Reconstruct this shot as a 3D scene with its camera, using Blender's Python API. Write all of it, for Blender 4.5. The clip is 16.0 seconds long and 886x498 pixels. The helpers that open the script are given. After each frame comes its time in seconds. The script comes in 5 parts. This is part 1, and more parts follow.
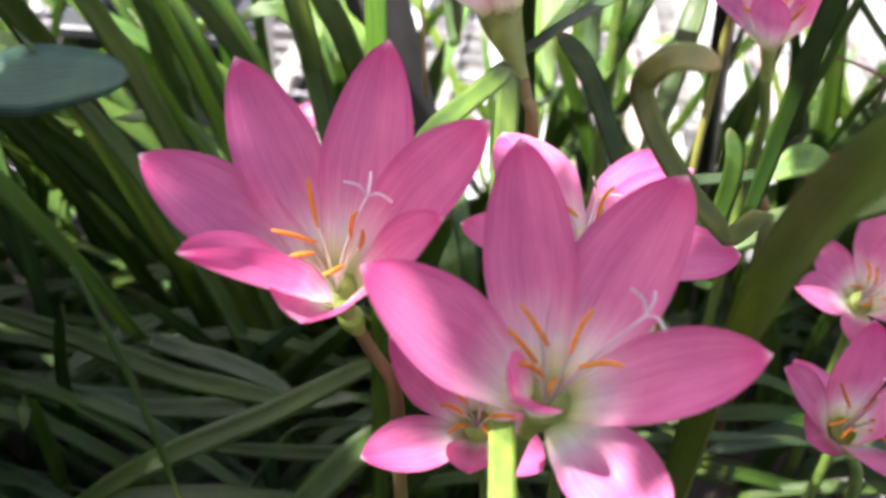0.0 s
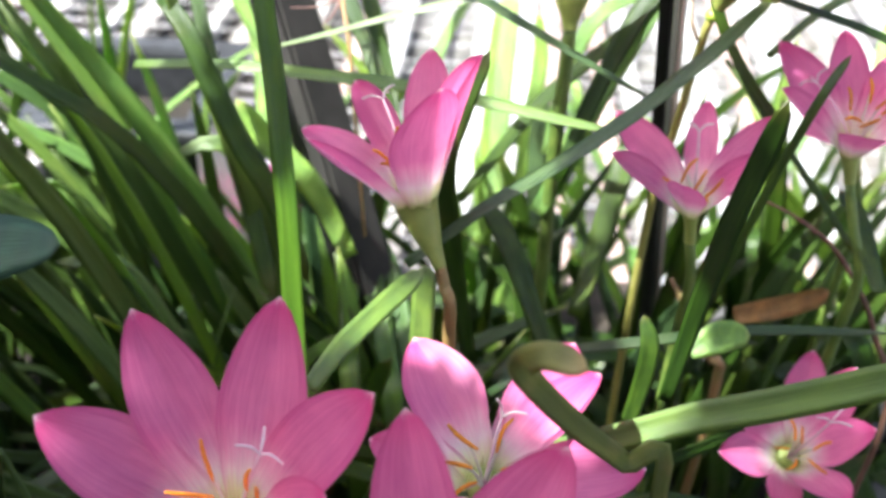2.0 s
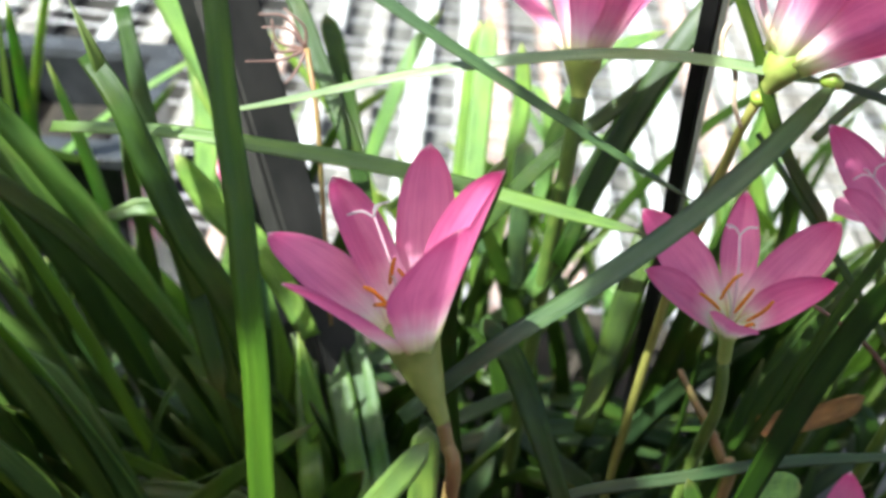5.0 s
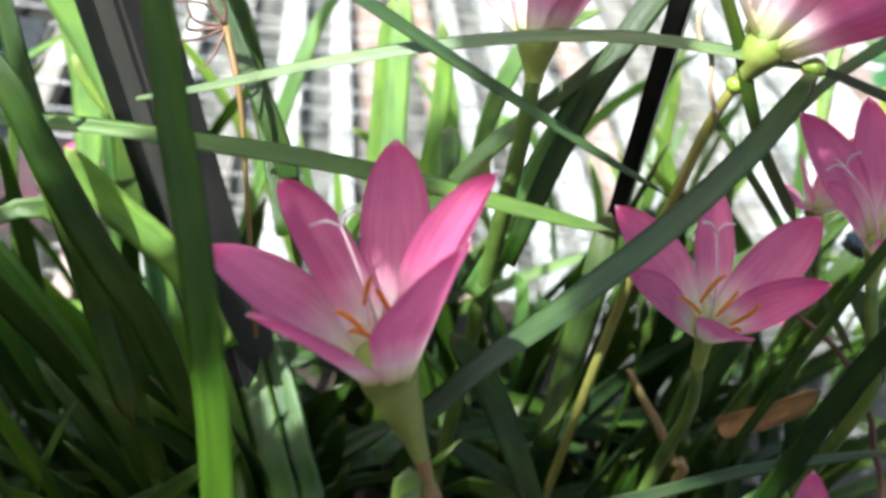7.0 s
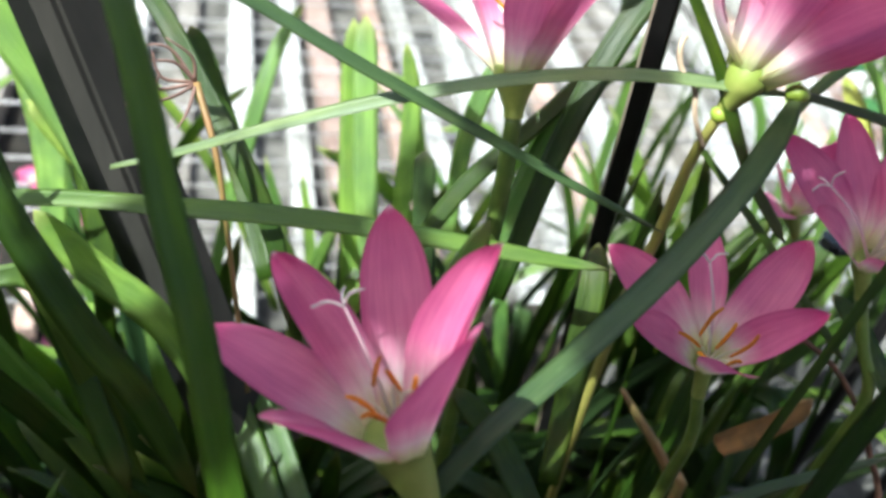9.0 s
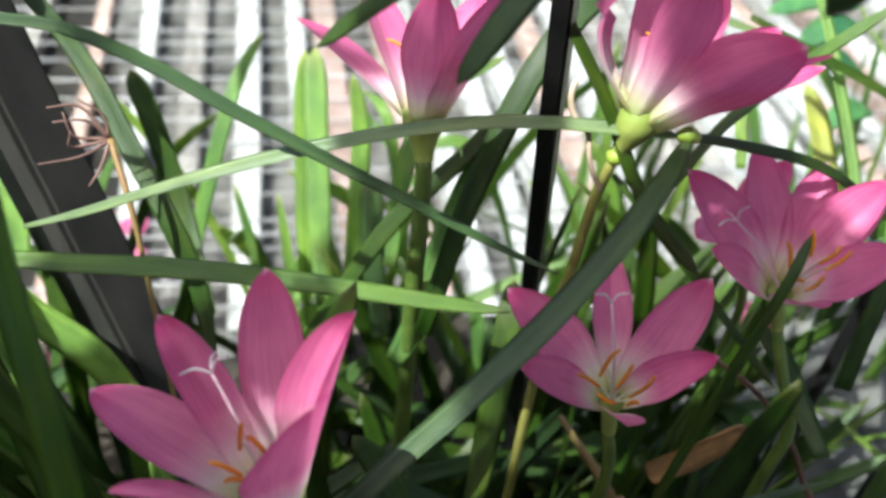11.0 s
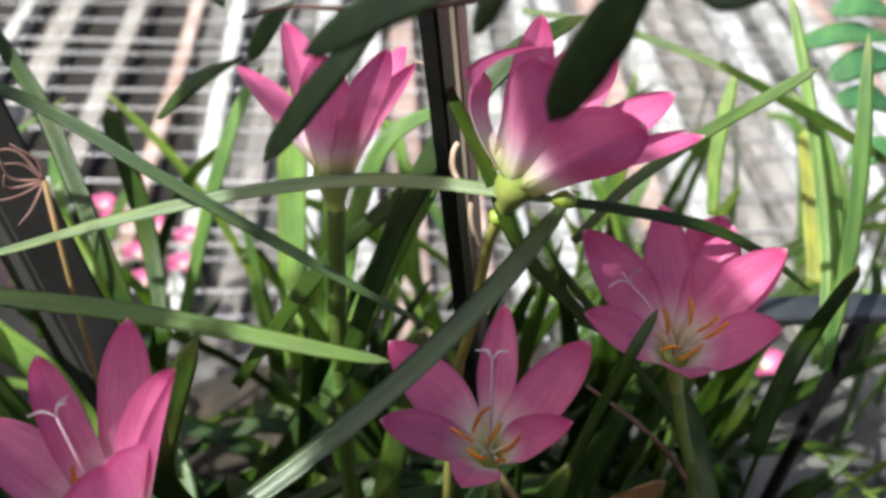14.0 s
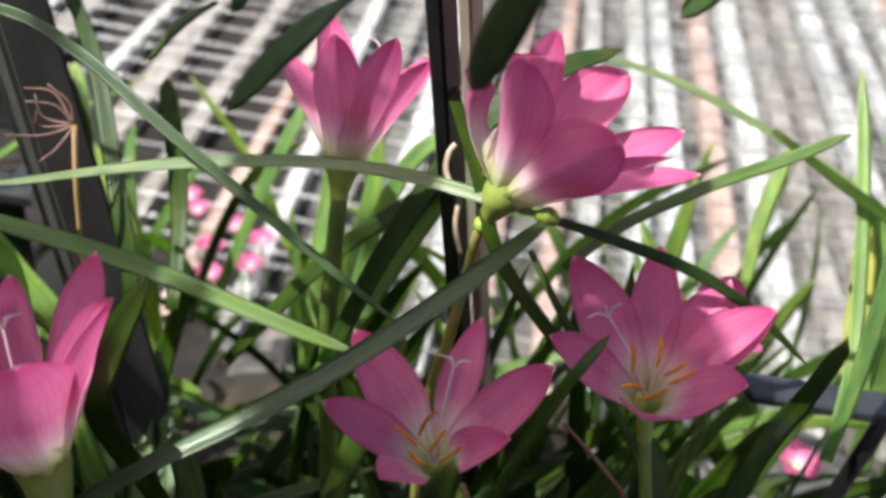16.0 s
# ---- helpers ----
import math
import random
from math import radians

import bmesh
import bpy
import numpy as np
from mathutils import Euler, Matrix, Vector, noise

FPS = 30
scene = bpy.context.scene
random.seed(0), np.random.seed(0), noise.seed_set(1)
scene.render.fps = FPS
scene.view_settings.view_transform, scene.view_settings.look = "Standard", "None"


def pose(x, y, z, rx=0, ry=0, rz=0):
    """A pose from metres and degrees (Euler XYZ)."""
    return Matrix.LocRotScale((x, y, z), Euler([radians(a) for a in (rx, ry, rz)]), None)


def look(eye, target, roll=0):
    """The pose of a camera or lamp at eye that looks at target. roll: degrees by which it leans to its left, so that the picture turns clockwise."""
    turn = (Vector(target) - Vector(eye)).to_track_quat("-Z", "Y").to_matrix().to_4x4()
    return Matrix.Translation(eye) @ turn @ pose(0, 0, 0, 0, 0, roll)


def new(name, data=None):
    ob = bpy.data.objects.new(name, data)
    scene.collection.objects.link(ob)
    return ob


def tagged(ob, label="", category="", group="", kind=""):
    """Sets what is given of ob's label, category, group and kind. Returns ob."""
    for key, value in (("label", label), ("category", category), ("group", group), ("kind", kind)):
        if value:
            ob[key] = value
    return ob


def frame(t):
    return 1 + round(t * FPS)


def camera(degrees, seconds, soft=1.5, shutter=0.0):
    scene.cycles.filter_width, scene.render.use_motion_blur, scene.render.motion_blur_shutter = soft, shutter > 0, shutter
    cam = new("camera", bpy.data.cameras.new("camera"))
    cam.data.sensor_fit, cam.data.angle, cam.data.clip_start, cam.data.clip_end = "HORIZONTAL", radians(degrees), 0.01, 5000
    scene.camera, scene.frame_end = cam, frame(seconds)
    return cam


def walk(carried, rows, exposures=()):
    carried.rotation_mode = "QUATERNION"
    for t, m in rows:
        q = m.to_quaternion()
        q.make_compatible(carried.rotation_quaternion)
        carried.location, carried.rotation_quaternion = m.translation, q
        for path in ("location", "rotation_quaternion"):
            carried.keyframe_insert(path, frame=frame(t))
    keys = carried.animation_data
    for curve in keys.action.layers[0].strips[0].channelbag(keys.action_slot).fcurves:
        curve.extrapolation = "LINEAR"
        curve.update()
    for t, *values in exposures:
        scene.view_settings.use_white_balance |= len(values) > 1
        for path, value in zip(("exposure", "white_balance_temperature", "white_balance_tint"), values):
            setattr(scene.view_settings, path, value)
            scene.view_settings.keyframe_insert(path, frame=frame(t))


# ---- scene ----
cam = camera(50.0, 16.0, soft=3.2)
cam.data.dof.use_dof, cam.data.dof.focus_distance, cam.data.dof.aperture_fstop = True, 0.22, 15
EYE, TILT = 0.54, -38.0
ROWS = [
    (0.0, 0.0005, 0.0025, 0.0007, -1.55, 0.85, -2.10),
    (0.5, -0.0012, 0.0024, 0.0061, -1.76, 1.06, -2.57),
    (1.0, 0.0091, 0.0000, 0.0161, -1.72, 1.96, -2.25),
    (1.5, 0.0174, -0.0016, 0.0335, -1.39, 1.19, -1.74),
    (2.0, 0.0195, -0.0012, 0.0507, -1.78, 0.99, -1.24),
    (2.5, 0.0239, -0.0054, 0.0576, -2.29, 0.91, -1.07),
    (3.0, 0.0304, 0.0016, 0.0606, -2.62, 1.16, -0.54),
    (3.5, 0.0336, 0.0071, 0.0685, -2.52, 0.67, -0.57),
    (4.0, 0.0219, 0.0234, 0.0795, -3.59, -0.35, -1.70),
    (6.5, -0.0066, 0.0708, 0.0962, -11.50, -2.52, -0.31),
    (7.0, -0.0148, 0.0791, 0.0988, -14.60, -2.85, -0.54),
    (7.5, -0.0255, 0.0874, 0.1078, -16.96, -3.00, 1.24),
    (8.0, -0.0281, 0.0916, 0.1121, -18.00, -3.34, 2.01),
    (10.5, 0.0014, 0.0738, 0.1217, -15.50, -4.91, 4.77),
    (11.0, 0.0095, 0.0731, 0.1265, -15.19, -4.63, 5.04),
    (11.5, 0.0222, 0.0657, 0.1361, -13.51, -4.72, 5.83),
    (12.0, 0.0299, 0.0598, 0.1382, -12.58, -4.22, 6.14),
    (12.5, 0.0344, 0.0565, 0.1415, -11.73, -4.19, 5.60),
    (13.0, 0.0451, 0.0538, 0.1450, -10.50, -4.02, 5.23),
    (13.5, 0.0516, 0.0543, 0.1424, -9.40, -3.90, 4.20),
    (14.0, 0.0610, 0.0557, 0.1350, -8.46, -3.90, 3.31),
    (14.5, 0.0675, 0.0596, 0.1267, -7.52, -4.10, 0.98),
    (15.0, 0.0712, 0.0599, 0.1295, -6.57, -3.00, -0.74),
    (15.5, 0.0768, 0.0553, 0.1259, -4.31, -1.41, -3.99),
    (16.0, 0.0899, 0.0545, 0.1220, -2.00, -0.57, -6.55),
]
walk(cam, [(t, pose(0, 0, EYE, TILT) @ pose(x, y, z, 90 + pitch, roll, yaw)) for t, x, y, z, yaw, pitch, roll in ROWS],
     exposures=((0, 2.1, 6350, 16), (1.5, 2.08, 6250, 12), (2.5, 1.95, 6150, 6), (4, 1.78, 6100, 2), (7, 1.32, 6050, 0), (11, 1.02, 6100, 1), (14, 0.78, 6300, 8), (16, 0.78, 6400, 9)))

# ---- light ----
world = bpy.data.worlds.new("sky")
scene.world = world
world.use_nodes = True
SUN_ELEVATION, SUN_TURN = radians(58), radians(250)
sky = world.node_tree.nodes.new("ShaderNodeTexSky")
sky.sky_type, sky.sun_disc = "NISHITA", False
sky.sun_elevation, sky.sun_rotation = SUN_ELEVATION, SUN_TURN
sky.air_density, sky.dust_density, sky.ozone_density = 0.75, 4.0, 0.2
world.node_tree.links.new(sky.outputs[0], world.node_tree.nodes["Background"].inputs[0])
world.node_tree.nodes["Background"].inputs[1].default_value = 0.15
sun = new("sun", bpy.data.lights.new("sun", "SUN"))
sun.data.energy, sun.data.angle, sun.data.color = 5.0, radians(0.5), (1.0, 0.985, 0.93)
sun_way = Vector((math.sin(SUN_TURN) * math.cos(SUN_ELEVATION), math.cos(SUN_TURN) * math.cos(SUN_ELEVATION), math.sin(SUN_ELEVATION)))
sun.matrix_world = look(sun_way * 5, (0, 0, 0))


# ---- materials ----
def material(name, rough=0.5):
    m = bpy.data.materials.new(name)
    m.use_nodes = True
    nodes, links = m.node_tree.nodes, m.node_tree.links
    bsdf = nodes["Principled BSDF"]
    bsdf.inputs["Roughness"].default_value = rough
    return m, nodes, links, bsdf


def ramp(nodes, stops):
    r = nodes.new("ShaderNodeValToRGB")
    while len(r.color_ramp.elements) < len(stops):
        r.color_ramp.elements.new(0.5)
    for e, (p, c) in zip(r.color_ramp.elements, stops):
        e.position, e.color = p, (*c, 1)
    return r


def tex(nodes, links, scale, detail=3, coords="Object", stretch=(1, 1, 1)):
    c, mp, n = nodes.new("ShaderNodeTexCoord"), nodes.new("ShaderNodeMapping"), nodes.new("ShaderNodeTexNoise")
    mp.inputs["Scale"].default_value = stretch
    n.inputs["Scale"].default_value, n.inputs["Detail"].default_value = scale, detail
    links.new(c.outputs[coords], mp.inputs[0])
    links.new(mp.outputs[0], n.inputs["Vector"])
    return n


def mixed(nodes, links, a, b, factor, kind="MIX"):
    m = nodes.new("ShaderNodeMix")
    m.data_type, m.blend_type = "RGBA", kind
    for socket, v in ((m.inputs["Factor"], factor), (m.inputs["A"], a), (m.inputs["B"], b)):
        if isinstance(v, (tuple, float, int)):
            socket.default_value = (*v, 1) if isinstance(v, tuple) else v
        else:
            links.new(v, socket)
    return m.outputs["Result"]


def bumped(nodes, links, bsdf, height, strength, distance):
    b = nodes.new("ShaderNodeBump")
    b.inputs["Strength"].default_value, b.inputs["Distance"].default_value = strength, distance
    links.new(height, b.inputs["Height"])
    links.new(b.outputs[0], bsdf.inputs["Normal"])
    return b


def see_through(m, nodes, links, bsdf, colour, share):
    """Light that shines through a thin leaf or petal."""
    t, mix = nodes.new("ShaderNodeBsdfTranslucent"), nodes.new("ShaderNodeMixShader")
    links.new(colour, t.inputs["Color"])
    mix.inputs[0].default_value = share
    links.new(bsdf.outputs[0], mix.inputs[1])
    links.new(t.outputs[0], mix.inputs[2])
    links.new(mix.outputs[0], nodes["Material Output"].inputs[0])


def leaf_material(name, low, high, tip, share=0.35, rough=0.38):
    m, nodes, links, bsdf = material(name, rough)
    uv = nodes.new("ShaderNodeUVMap")
    sep = nodes.new("ShaderNodeSeparateXYZ")
    links.new(uv.outputs[0], sep.inputs[0])
    streak = tex(nodes, links, 6, 3, "UV", (1.2, 7, 1))
    blotch = tex(nodes, links, 45, 4)
    base = ramp(nodes, [(0.3, low), (0.7, high)])
    links.new(streak.outputs[0], base.inputs[0])
    info = nodes.new("ShaderNodeObjectInfo")
    tint = ramp(nodes, [(0.0, (0.6, 0.72, 0.72)), (0.35, (1, 1, 1)), (0.7, (1.08, 1.06, 0.85)), (1.0, (1.25, 1.08, 0.8))])
    links.new(info.outputs["Random"], tint.inputs[0])
    colour = mixed(nodes, links, base.outputs[0], tint.outputs[0], 1.0, "MULTIPLY")
    worn = ramp(nodes, [(0.55, (0, 0, 0)), (0.78, (0.5, 0.5, 0.5))])
    links.new(blotch.outputs[0], worn.inputs[0])
    colour = mixed(nodes, links, colour, tip, worn.outputs[0])
    fibre = tex(nodes, links, 5, 2, "UV", (0.5, 22, 1))
    lines = ramp(nodes, [(0.32, (0.62, 0.66, 0.6)), (0.6, (1.1, 1.1, 1.1))])
    links.new(fibre.outputs[0], lines.inputs[0])
    colour = mixed(nodes, links, colour, lines.outputs[0], 0.8, "MULTIPLY")
    cloud = tex(nodes, links, 1.6, 2, "UV", (3.0, 0.6, 1))
    age = ramp(nodes, [(0.4, (0.78, 0.8, 0.8)), (0.62, (1.16, 1.1, 0.92))])
    links.new(cloud.outputs[0], age.inputs[0])
    colour = mixed(nodes, links, colour, age.outputs[0], 1.0, "MULTIPLY")
    end = ramp(nodes, [(0.9, (0, 0, 0)), (1.0, (0.75, 0.75, 0.75))])
    links.new(sep.outputs[0], end.inputs[0])
    colour = mixed(nodes, links, colour, tip, end.outputs[0])
    links.new(colour, bsdf.inputs["Base Color"])
    vein = nodes.new("ShaderNodeTexWave")
    vein.bands_direction, vein.inputs["Scale"].default_value = "Y", 4.5
    links.new(uv.outputs[0], vein.inputs["Vector"])
    bumped(nodes, links, bsdf, vein.outputs[1], 0.35, 0.0004)
    bsdf.inputs["Specular IOR Level"].default_value = 0.5
    bright = mixed(nodes, links, colour, (1.9, 1.8, 0.55), 1.0, "MULTIPLY")
    see_through(m, nodes, links, bsdf, bright, share)
    return m


def petal_material():
    m, nodes, links, bsdf = material("petal_pink", 0.5)
    uv = nodes.new("ShaderNodeUVMap")
    sep = nodes.new("ShaderNodeSeparateXYZ")
    links.new(uv.outputs[0], sep.inputs[0])
    along = ramp(nodes, [(0.0, (0.52, 0.64, 0.2)), (0.1, (0.8, 0.82, 0.5)), (0.2, (0.9, 0.8, 0.76)), (0.31, (0.86, 0.44, 0.58)), (0.44, (0.8, 0.235, 0.445)), (0.84, (0.75, 0.155, 0.36)), (0.975, (0.68, 0.065, 0.25)), (1.0, (0.92, 0.6, 0.7))])
    streak = tex(nodes, links, 5, 4, "UV", (0.9, 9, 1))
    wobble = nodes.new("ShaderNodeMath")
    wobble.operation = "MULTIPLY_ADD"
    wobble.inputs[1].default_value, wobble.inputs[2].default_value = 0.2, -0.1
    links.new(streak.outputs[0], wobble.inputs[0])
    place = nodes.new("ShaderNodeMath")
    links.new(sep.outputs[0], place.inputs[0])
    links.new(wobble.outputs[0], place.inputs[1])
    links.new(place.outputs[0], along.inputs[0])
    lines = ramp(nodes, [(0.3, (0.89, 0.76, 0.84)), (0.5, (1, 1, 1)), (0.68, (1.04, 1.08, 1.05))])
    fine = tex(nodes, links, 4, 5, "UV", (0.8, 9, 1))
    links.new(fine.outputs[0], lines.inputs[0])
    colour = mixed(nodes, links, along.outputs[0], lines.outputs[0], 1.0, "MULTIPLY")
    veins = nodes.new("ShaderNodeTexWave")
    veins.bands_direction, veins.inputs["Scale"].default_value = "Y", 2.3
    veins.inputs["Distortion"].default_value, veins.inputs["Detail"].default_value = 9.0, 4.0
    links.new(uv.outputs[0], veins.inputs["Vector"])
    shade = ramp(nodes, [(0.0, (0.88, 0.66, 0.78)), (0.22, (1, 1, 1))])
    links.new(veins.outputs[1], shade.inputs[0])
    colour = mixed(nodes, links, colour, shade.outputs[0], 0.22, "MULTIPLY")
    patch = tex(nodes, links, 90, 3)
    tone = ramp(nodes, [(0.3, (0.9, 0.78, 0.88)), (0.7, (1.06, 1.1, 1.05))])
    links.new(patch.outputs[0], tone.inputs[0])
    colour = mixed(nodes, links, colour, tone.outputs[0], 1.0, "MULTIPLY")
    rim = ramp(nodes, [(0.0, (0.84, 0.6, 0.74)), (0.12, (1, 1, 1)), (0.88, (1, 1, 1)), (1.0, (0.84, 0.6, 0.74))])
    links.new(sep.outputs[1], rim.inputs[0])
    colour = mixed(nodes, links, colour, rim.outputs[0], 0.8, "MULTIPLY")
    links.new(colour, bsdf.inputs["Base Color"])
    bumped(nodes, links, bsdf, veins.outputs[1], 0.12, 0.0003)
    bsdf.inputs["Sheen Weight"].default_value = 0.15
    see_through(m, nodes, links, bsdf, colour, 0.47)
    return m


def plain(name, low, high, scale, rough, depth=0.0006, metal=0.0, stretch=(1, 1, 1)):
    m, nodes, links, bsdf = material(name, rough)
    grain = tex(nodes, links, scale, 5, "Object", stretch)
    stain = tex(nodes, links, scale * 0.13, 3)
    base = ramp(nodes, [(0.32, low), (0.68, high)])
    links.new(grain.outputs[0], base.inputs[0])
    dirt = ramp(nodes, [(0.35, (0.7, 0.68, 0.64)), (0.6, (1, 1, 1))])
    links.new(stain.outputs[0], dirt.inputs[0])
    info = nodes.new("ShaderNodeObjectInfo")
    tint = ramp(nodes, [(0.0, (0.72, 0.72, 0.73)), (1.0, (1.06, 1.05, 1.03))])
    links.new(info.outputs["Random"], tint.inputs[0])
    toned = mixed(nodes, links, base.outputs[0], tint.outputs[0], 1.0, "MULTIPLY")
    links.new(mixed(nodes, links, toned, dirt.outputs[0], 1.0, "MULTIPLY"), bsdf.inputs["Base Color"])
    bsdf.inputs["Metallic"].default_value = metal
    bumped(nodes, links, bsdf, grain.outputs[0], 0.5, depth)
    return m


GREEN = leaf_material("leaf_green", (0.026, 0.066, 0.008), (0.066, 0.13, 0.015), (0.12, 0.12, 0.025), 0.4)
BLUISH = leaf_material("leaf_bluish", (0.034, 0.07, 0.026), (0.07, 0.122, 0.05), (0.12, 0.13, 0.06), 0.18, 0.32)
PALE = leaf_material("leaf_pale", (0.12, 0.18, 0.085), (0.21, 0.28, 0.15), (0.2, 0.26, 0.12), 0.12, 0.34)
VIVID = leaf_material("leaf_vivid_green", (0.04, 0.105, 0.01), (0.085, 0.175, 0.02), (0.12, 0.17, 0.03), 0.3, 0.36)
OLIVE = leaf_material("leaf_olive", (0.07, 0.138, 0.03), (0.132, 0.225, 0.056), (0.16, 0.2, 0.08), 0.2, 0.38)
MINT = leaf_material("leaf_mint", (0.06, 0.2, 0.08), (0.12, 0.3, 0.14), (0.16, 0.3, 0.1), 0.35, 0.4)
MOTTLED = leaf_material("leaf_mottled", (0.06, 0.13, 0.02), (0.12, 0.21, 0.035), (0.22, 0.13, 0.09), 0.4, 0.5)
# lighter, yellower copy of the leaf green; sun on the blades is in its colour
LIME_LIT = leaf_material("leaf_lime_lit", (0.16, 0.3, 0.06), (0.29, 0.45, 0.15), (0.36, 0.38, 0.14), 0.45)
CURLING = leaf_material("leaf_curling", (0.15, 0.2, 0.045), (0.26, 0.28, 0.08), (0.55, 0.42, 0.2), 0.3, 0.5)
YELLOW = leaf_material("leaf_yellow", (0.5, 0.46, 0.07), (0.66, 0.6, 0.16), (0.35, 0.45, 0.08), 0.4)
SHRUB = leaf_material("leaf_shrub", (0.03, 0.07, 0.02), (0.06, 0.115, 0.034), (0.07, 0.1, 0.03), 0.15, 0.42)
TEAL = leaf_material("leaf_teal", (0.02, 0.075, 0.045), (0.04, 0.12, 0.075), (0.06, 0.1, 0.05), 0.15, 0.6)
DRIED = leaf_material("leaf_dried", (0.3, 0.16, 0.07), (0.45, 0.28, 0.14), (0.3, 0.18, 0.09), 0.2, 0.7)
PETAL = petal_material()
STEM = plain("stem_green", (0.09, 0.17, 0.03), (0.18, 0.26, 0.05), 160, 0.45)
STEM_RED = plain("stem_reddish", (0.24, 0.2, 0.06), (0.34, 0.18, 0.08), 120, 0.5)
STRAW = plain("dry_straw", (0.32, 0.22, 0.14), (0.6, 0.48, 0.36), 200, 0.7)
STEM_YELLOW = plain("stem_yellowish", (0.3, 0.3, 0.06), (0.4, 0.38, 0.1), 120, 0.5)
TUBE = plain("tube_green", (0.28, 0.38, 0.07), (0.43, 0.5, 0.13), 150, 0.5)
OVARY = plain("ovary_green", (0.25, 0.42, 0.03), (0.4, 0.55, 0.08), 150, 0.4)
ANTHER = plain("anther_orange", (0.78, 0.25, 0.01), (0.92, 0.38, 0.02), 900, 0.8, 0.0003)
WHITE = plain("style_white", (0.8, 0.62, 0.68), (0.9, 0.8, 0.82), 300, 0.5, 0.0002)
STYLE = plain("style_pink", (0.85, 0.55, 0.66), (0.92, 0.7, 0.76), 300, 0.5, 0.0002)
FILAMENT = plain("filament_pale", (0.72, 0.76, 0.56), (0.86, 0.86, 0.76), 300, 0.5, 0.0002)
TWIG = plain("twig_brown", (0.12, 0.06, 0.035), (0.2, 0.1, 0.07), 150, 0.7)
ROOT = plain("dry_tendril", (0.16, 0.085, 0.07), (0.28, 0.16, 0.13), 200, 0.7)
# near-black ground colour that holds the shade between the left slats
SHADED_GROUND = plain("shaded_dark_ground", (0.005, 0.0045, 0.0035), (0.022, 0.018, 0.013), 50, 0.95, 0.006)
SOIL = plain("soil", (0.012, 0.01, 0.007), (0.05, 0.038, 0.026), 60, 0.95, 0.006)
GROUND = plain("pale_ground", (0.014, 0.014, 0.013), (0.19, 0.185, 0.175), 22, 0.9, 0.004)
SLAT = plain("weathered_white_slat", (0.22, 0.22, 0.215), (0.74, 0.755, 0.75), 40, 0.75, 0.0015, 0, (6, 0.6, 3))
RUSTY = plain("rust_stained_slat", (0.28, 0.17, 0.14), (0.5, 0.4, 0.36), 40, 0.8, 0.0015, 0, (6, 0.6, 3))
GREYED = plain("greyed_slat", (0.12, 0.11, 0.1), (0.36, 0.34, 0.32), 40, 0.8, 0.0015, 0, (6, 0.6, 3))
WIRE = plain("galvanised_wire", (0.4, 0.4, 0.42), (0.6, 0.6, 0.62), 90, 0.45, 0.0003, 0.6)
BLACK = plain("black_plastic", (0.006, 0.006, 0.007), (0.016, 0.015, 0.016), 120, 0.4)
GREY = plain("dark_grey_board", (0.017, 0.016, 0.013), (0.05, 0.046, 0.04), 70, 0.88, 0.001, 0, (1, 1, 0.2))
STAKE = plain("weathered_stake", (0.34, 0.28, 0.2), (0.52, 0.45, 0.36), 80, 0.8, 0.0008, 0, (1, 1, 0.15))
WALL = plain("grey_render", (0.22, 0.21, 0.2), (0.34, 0.33, 0.31), 12, 0.9, 0.003)
HOSE = plain("black_pipe", (0.03, 0.032, 0.036), (0.055, 0.06, 0.068), 90, 0.25, 0.0003)


# ---- mesh helpers ----
def mesh(name, verts, faces, mat, uvs=None, smooth=True):
    me = bpy.data.meshes.new(name)
    me.from_pydata([tuple(v) for v in verts], [], faces)
    if uvs:
        layer = me.uv_layers.new(name="UVMap")
        for loop in me.loops:
            layer.data[loop.index].uv = uvs[loop.vertex_index]
    me.polygons.foreach_set("use_smooth", [smooth] * len(me.polygons))
    me.materials.append(mat)
    return me


def part(name, me, parent, label=""):
    ob = new(name, me)
    ob.parent = parent
    ob.matrix_parent_inverse = parent.matrix_basis.inverted()
    return tagged(ob, label)


def thing(name, at, label, category, group="", kind=""):
    ob = new(name)
    ob.empty_display_size = 0.01
    ob.matrix_basis = Matrix.Translation(at)
    return tagged(ob, label, category, group, kind)


def spline(points, n):
    """n + 1 places on a smooth line through the points."""
    p = [Vector(v) for v in points]
    p = [2 * p[0] - p[1]] + p + [2 * p[-1] - p[-2]]
    out = []
    for k in range(n + 1):
        s = k / n * (len(p) - 3)
        i = min(int(s), len(p) - 4)
        u = s - i
        a, b, c, d = p[i : i + 4]
        out.append(0.5 * (2 * b + (c - a) * u + (2 * a - 5 * b + 4 * c - d) * u * u + (3 * b - a - 3 * c + d) * u ** 3))
    return out


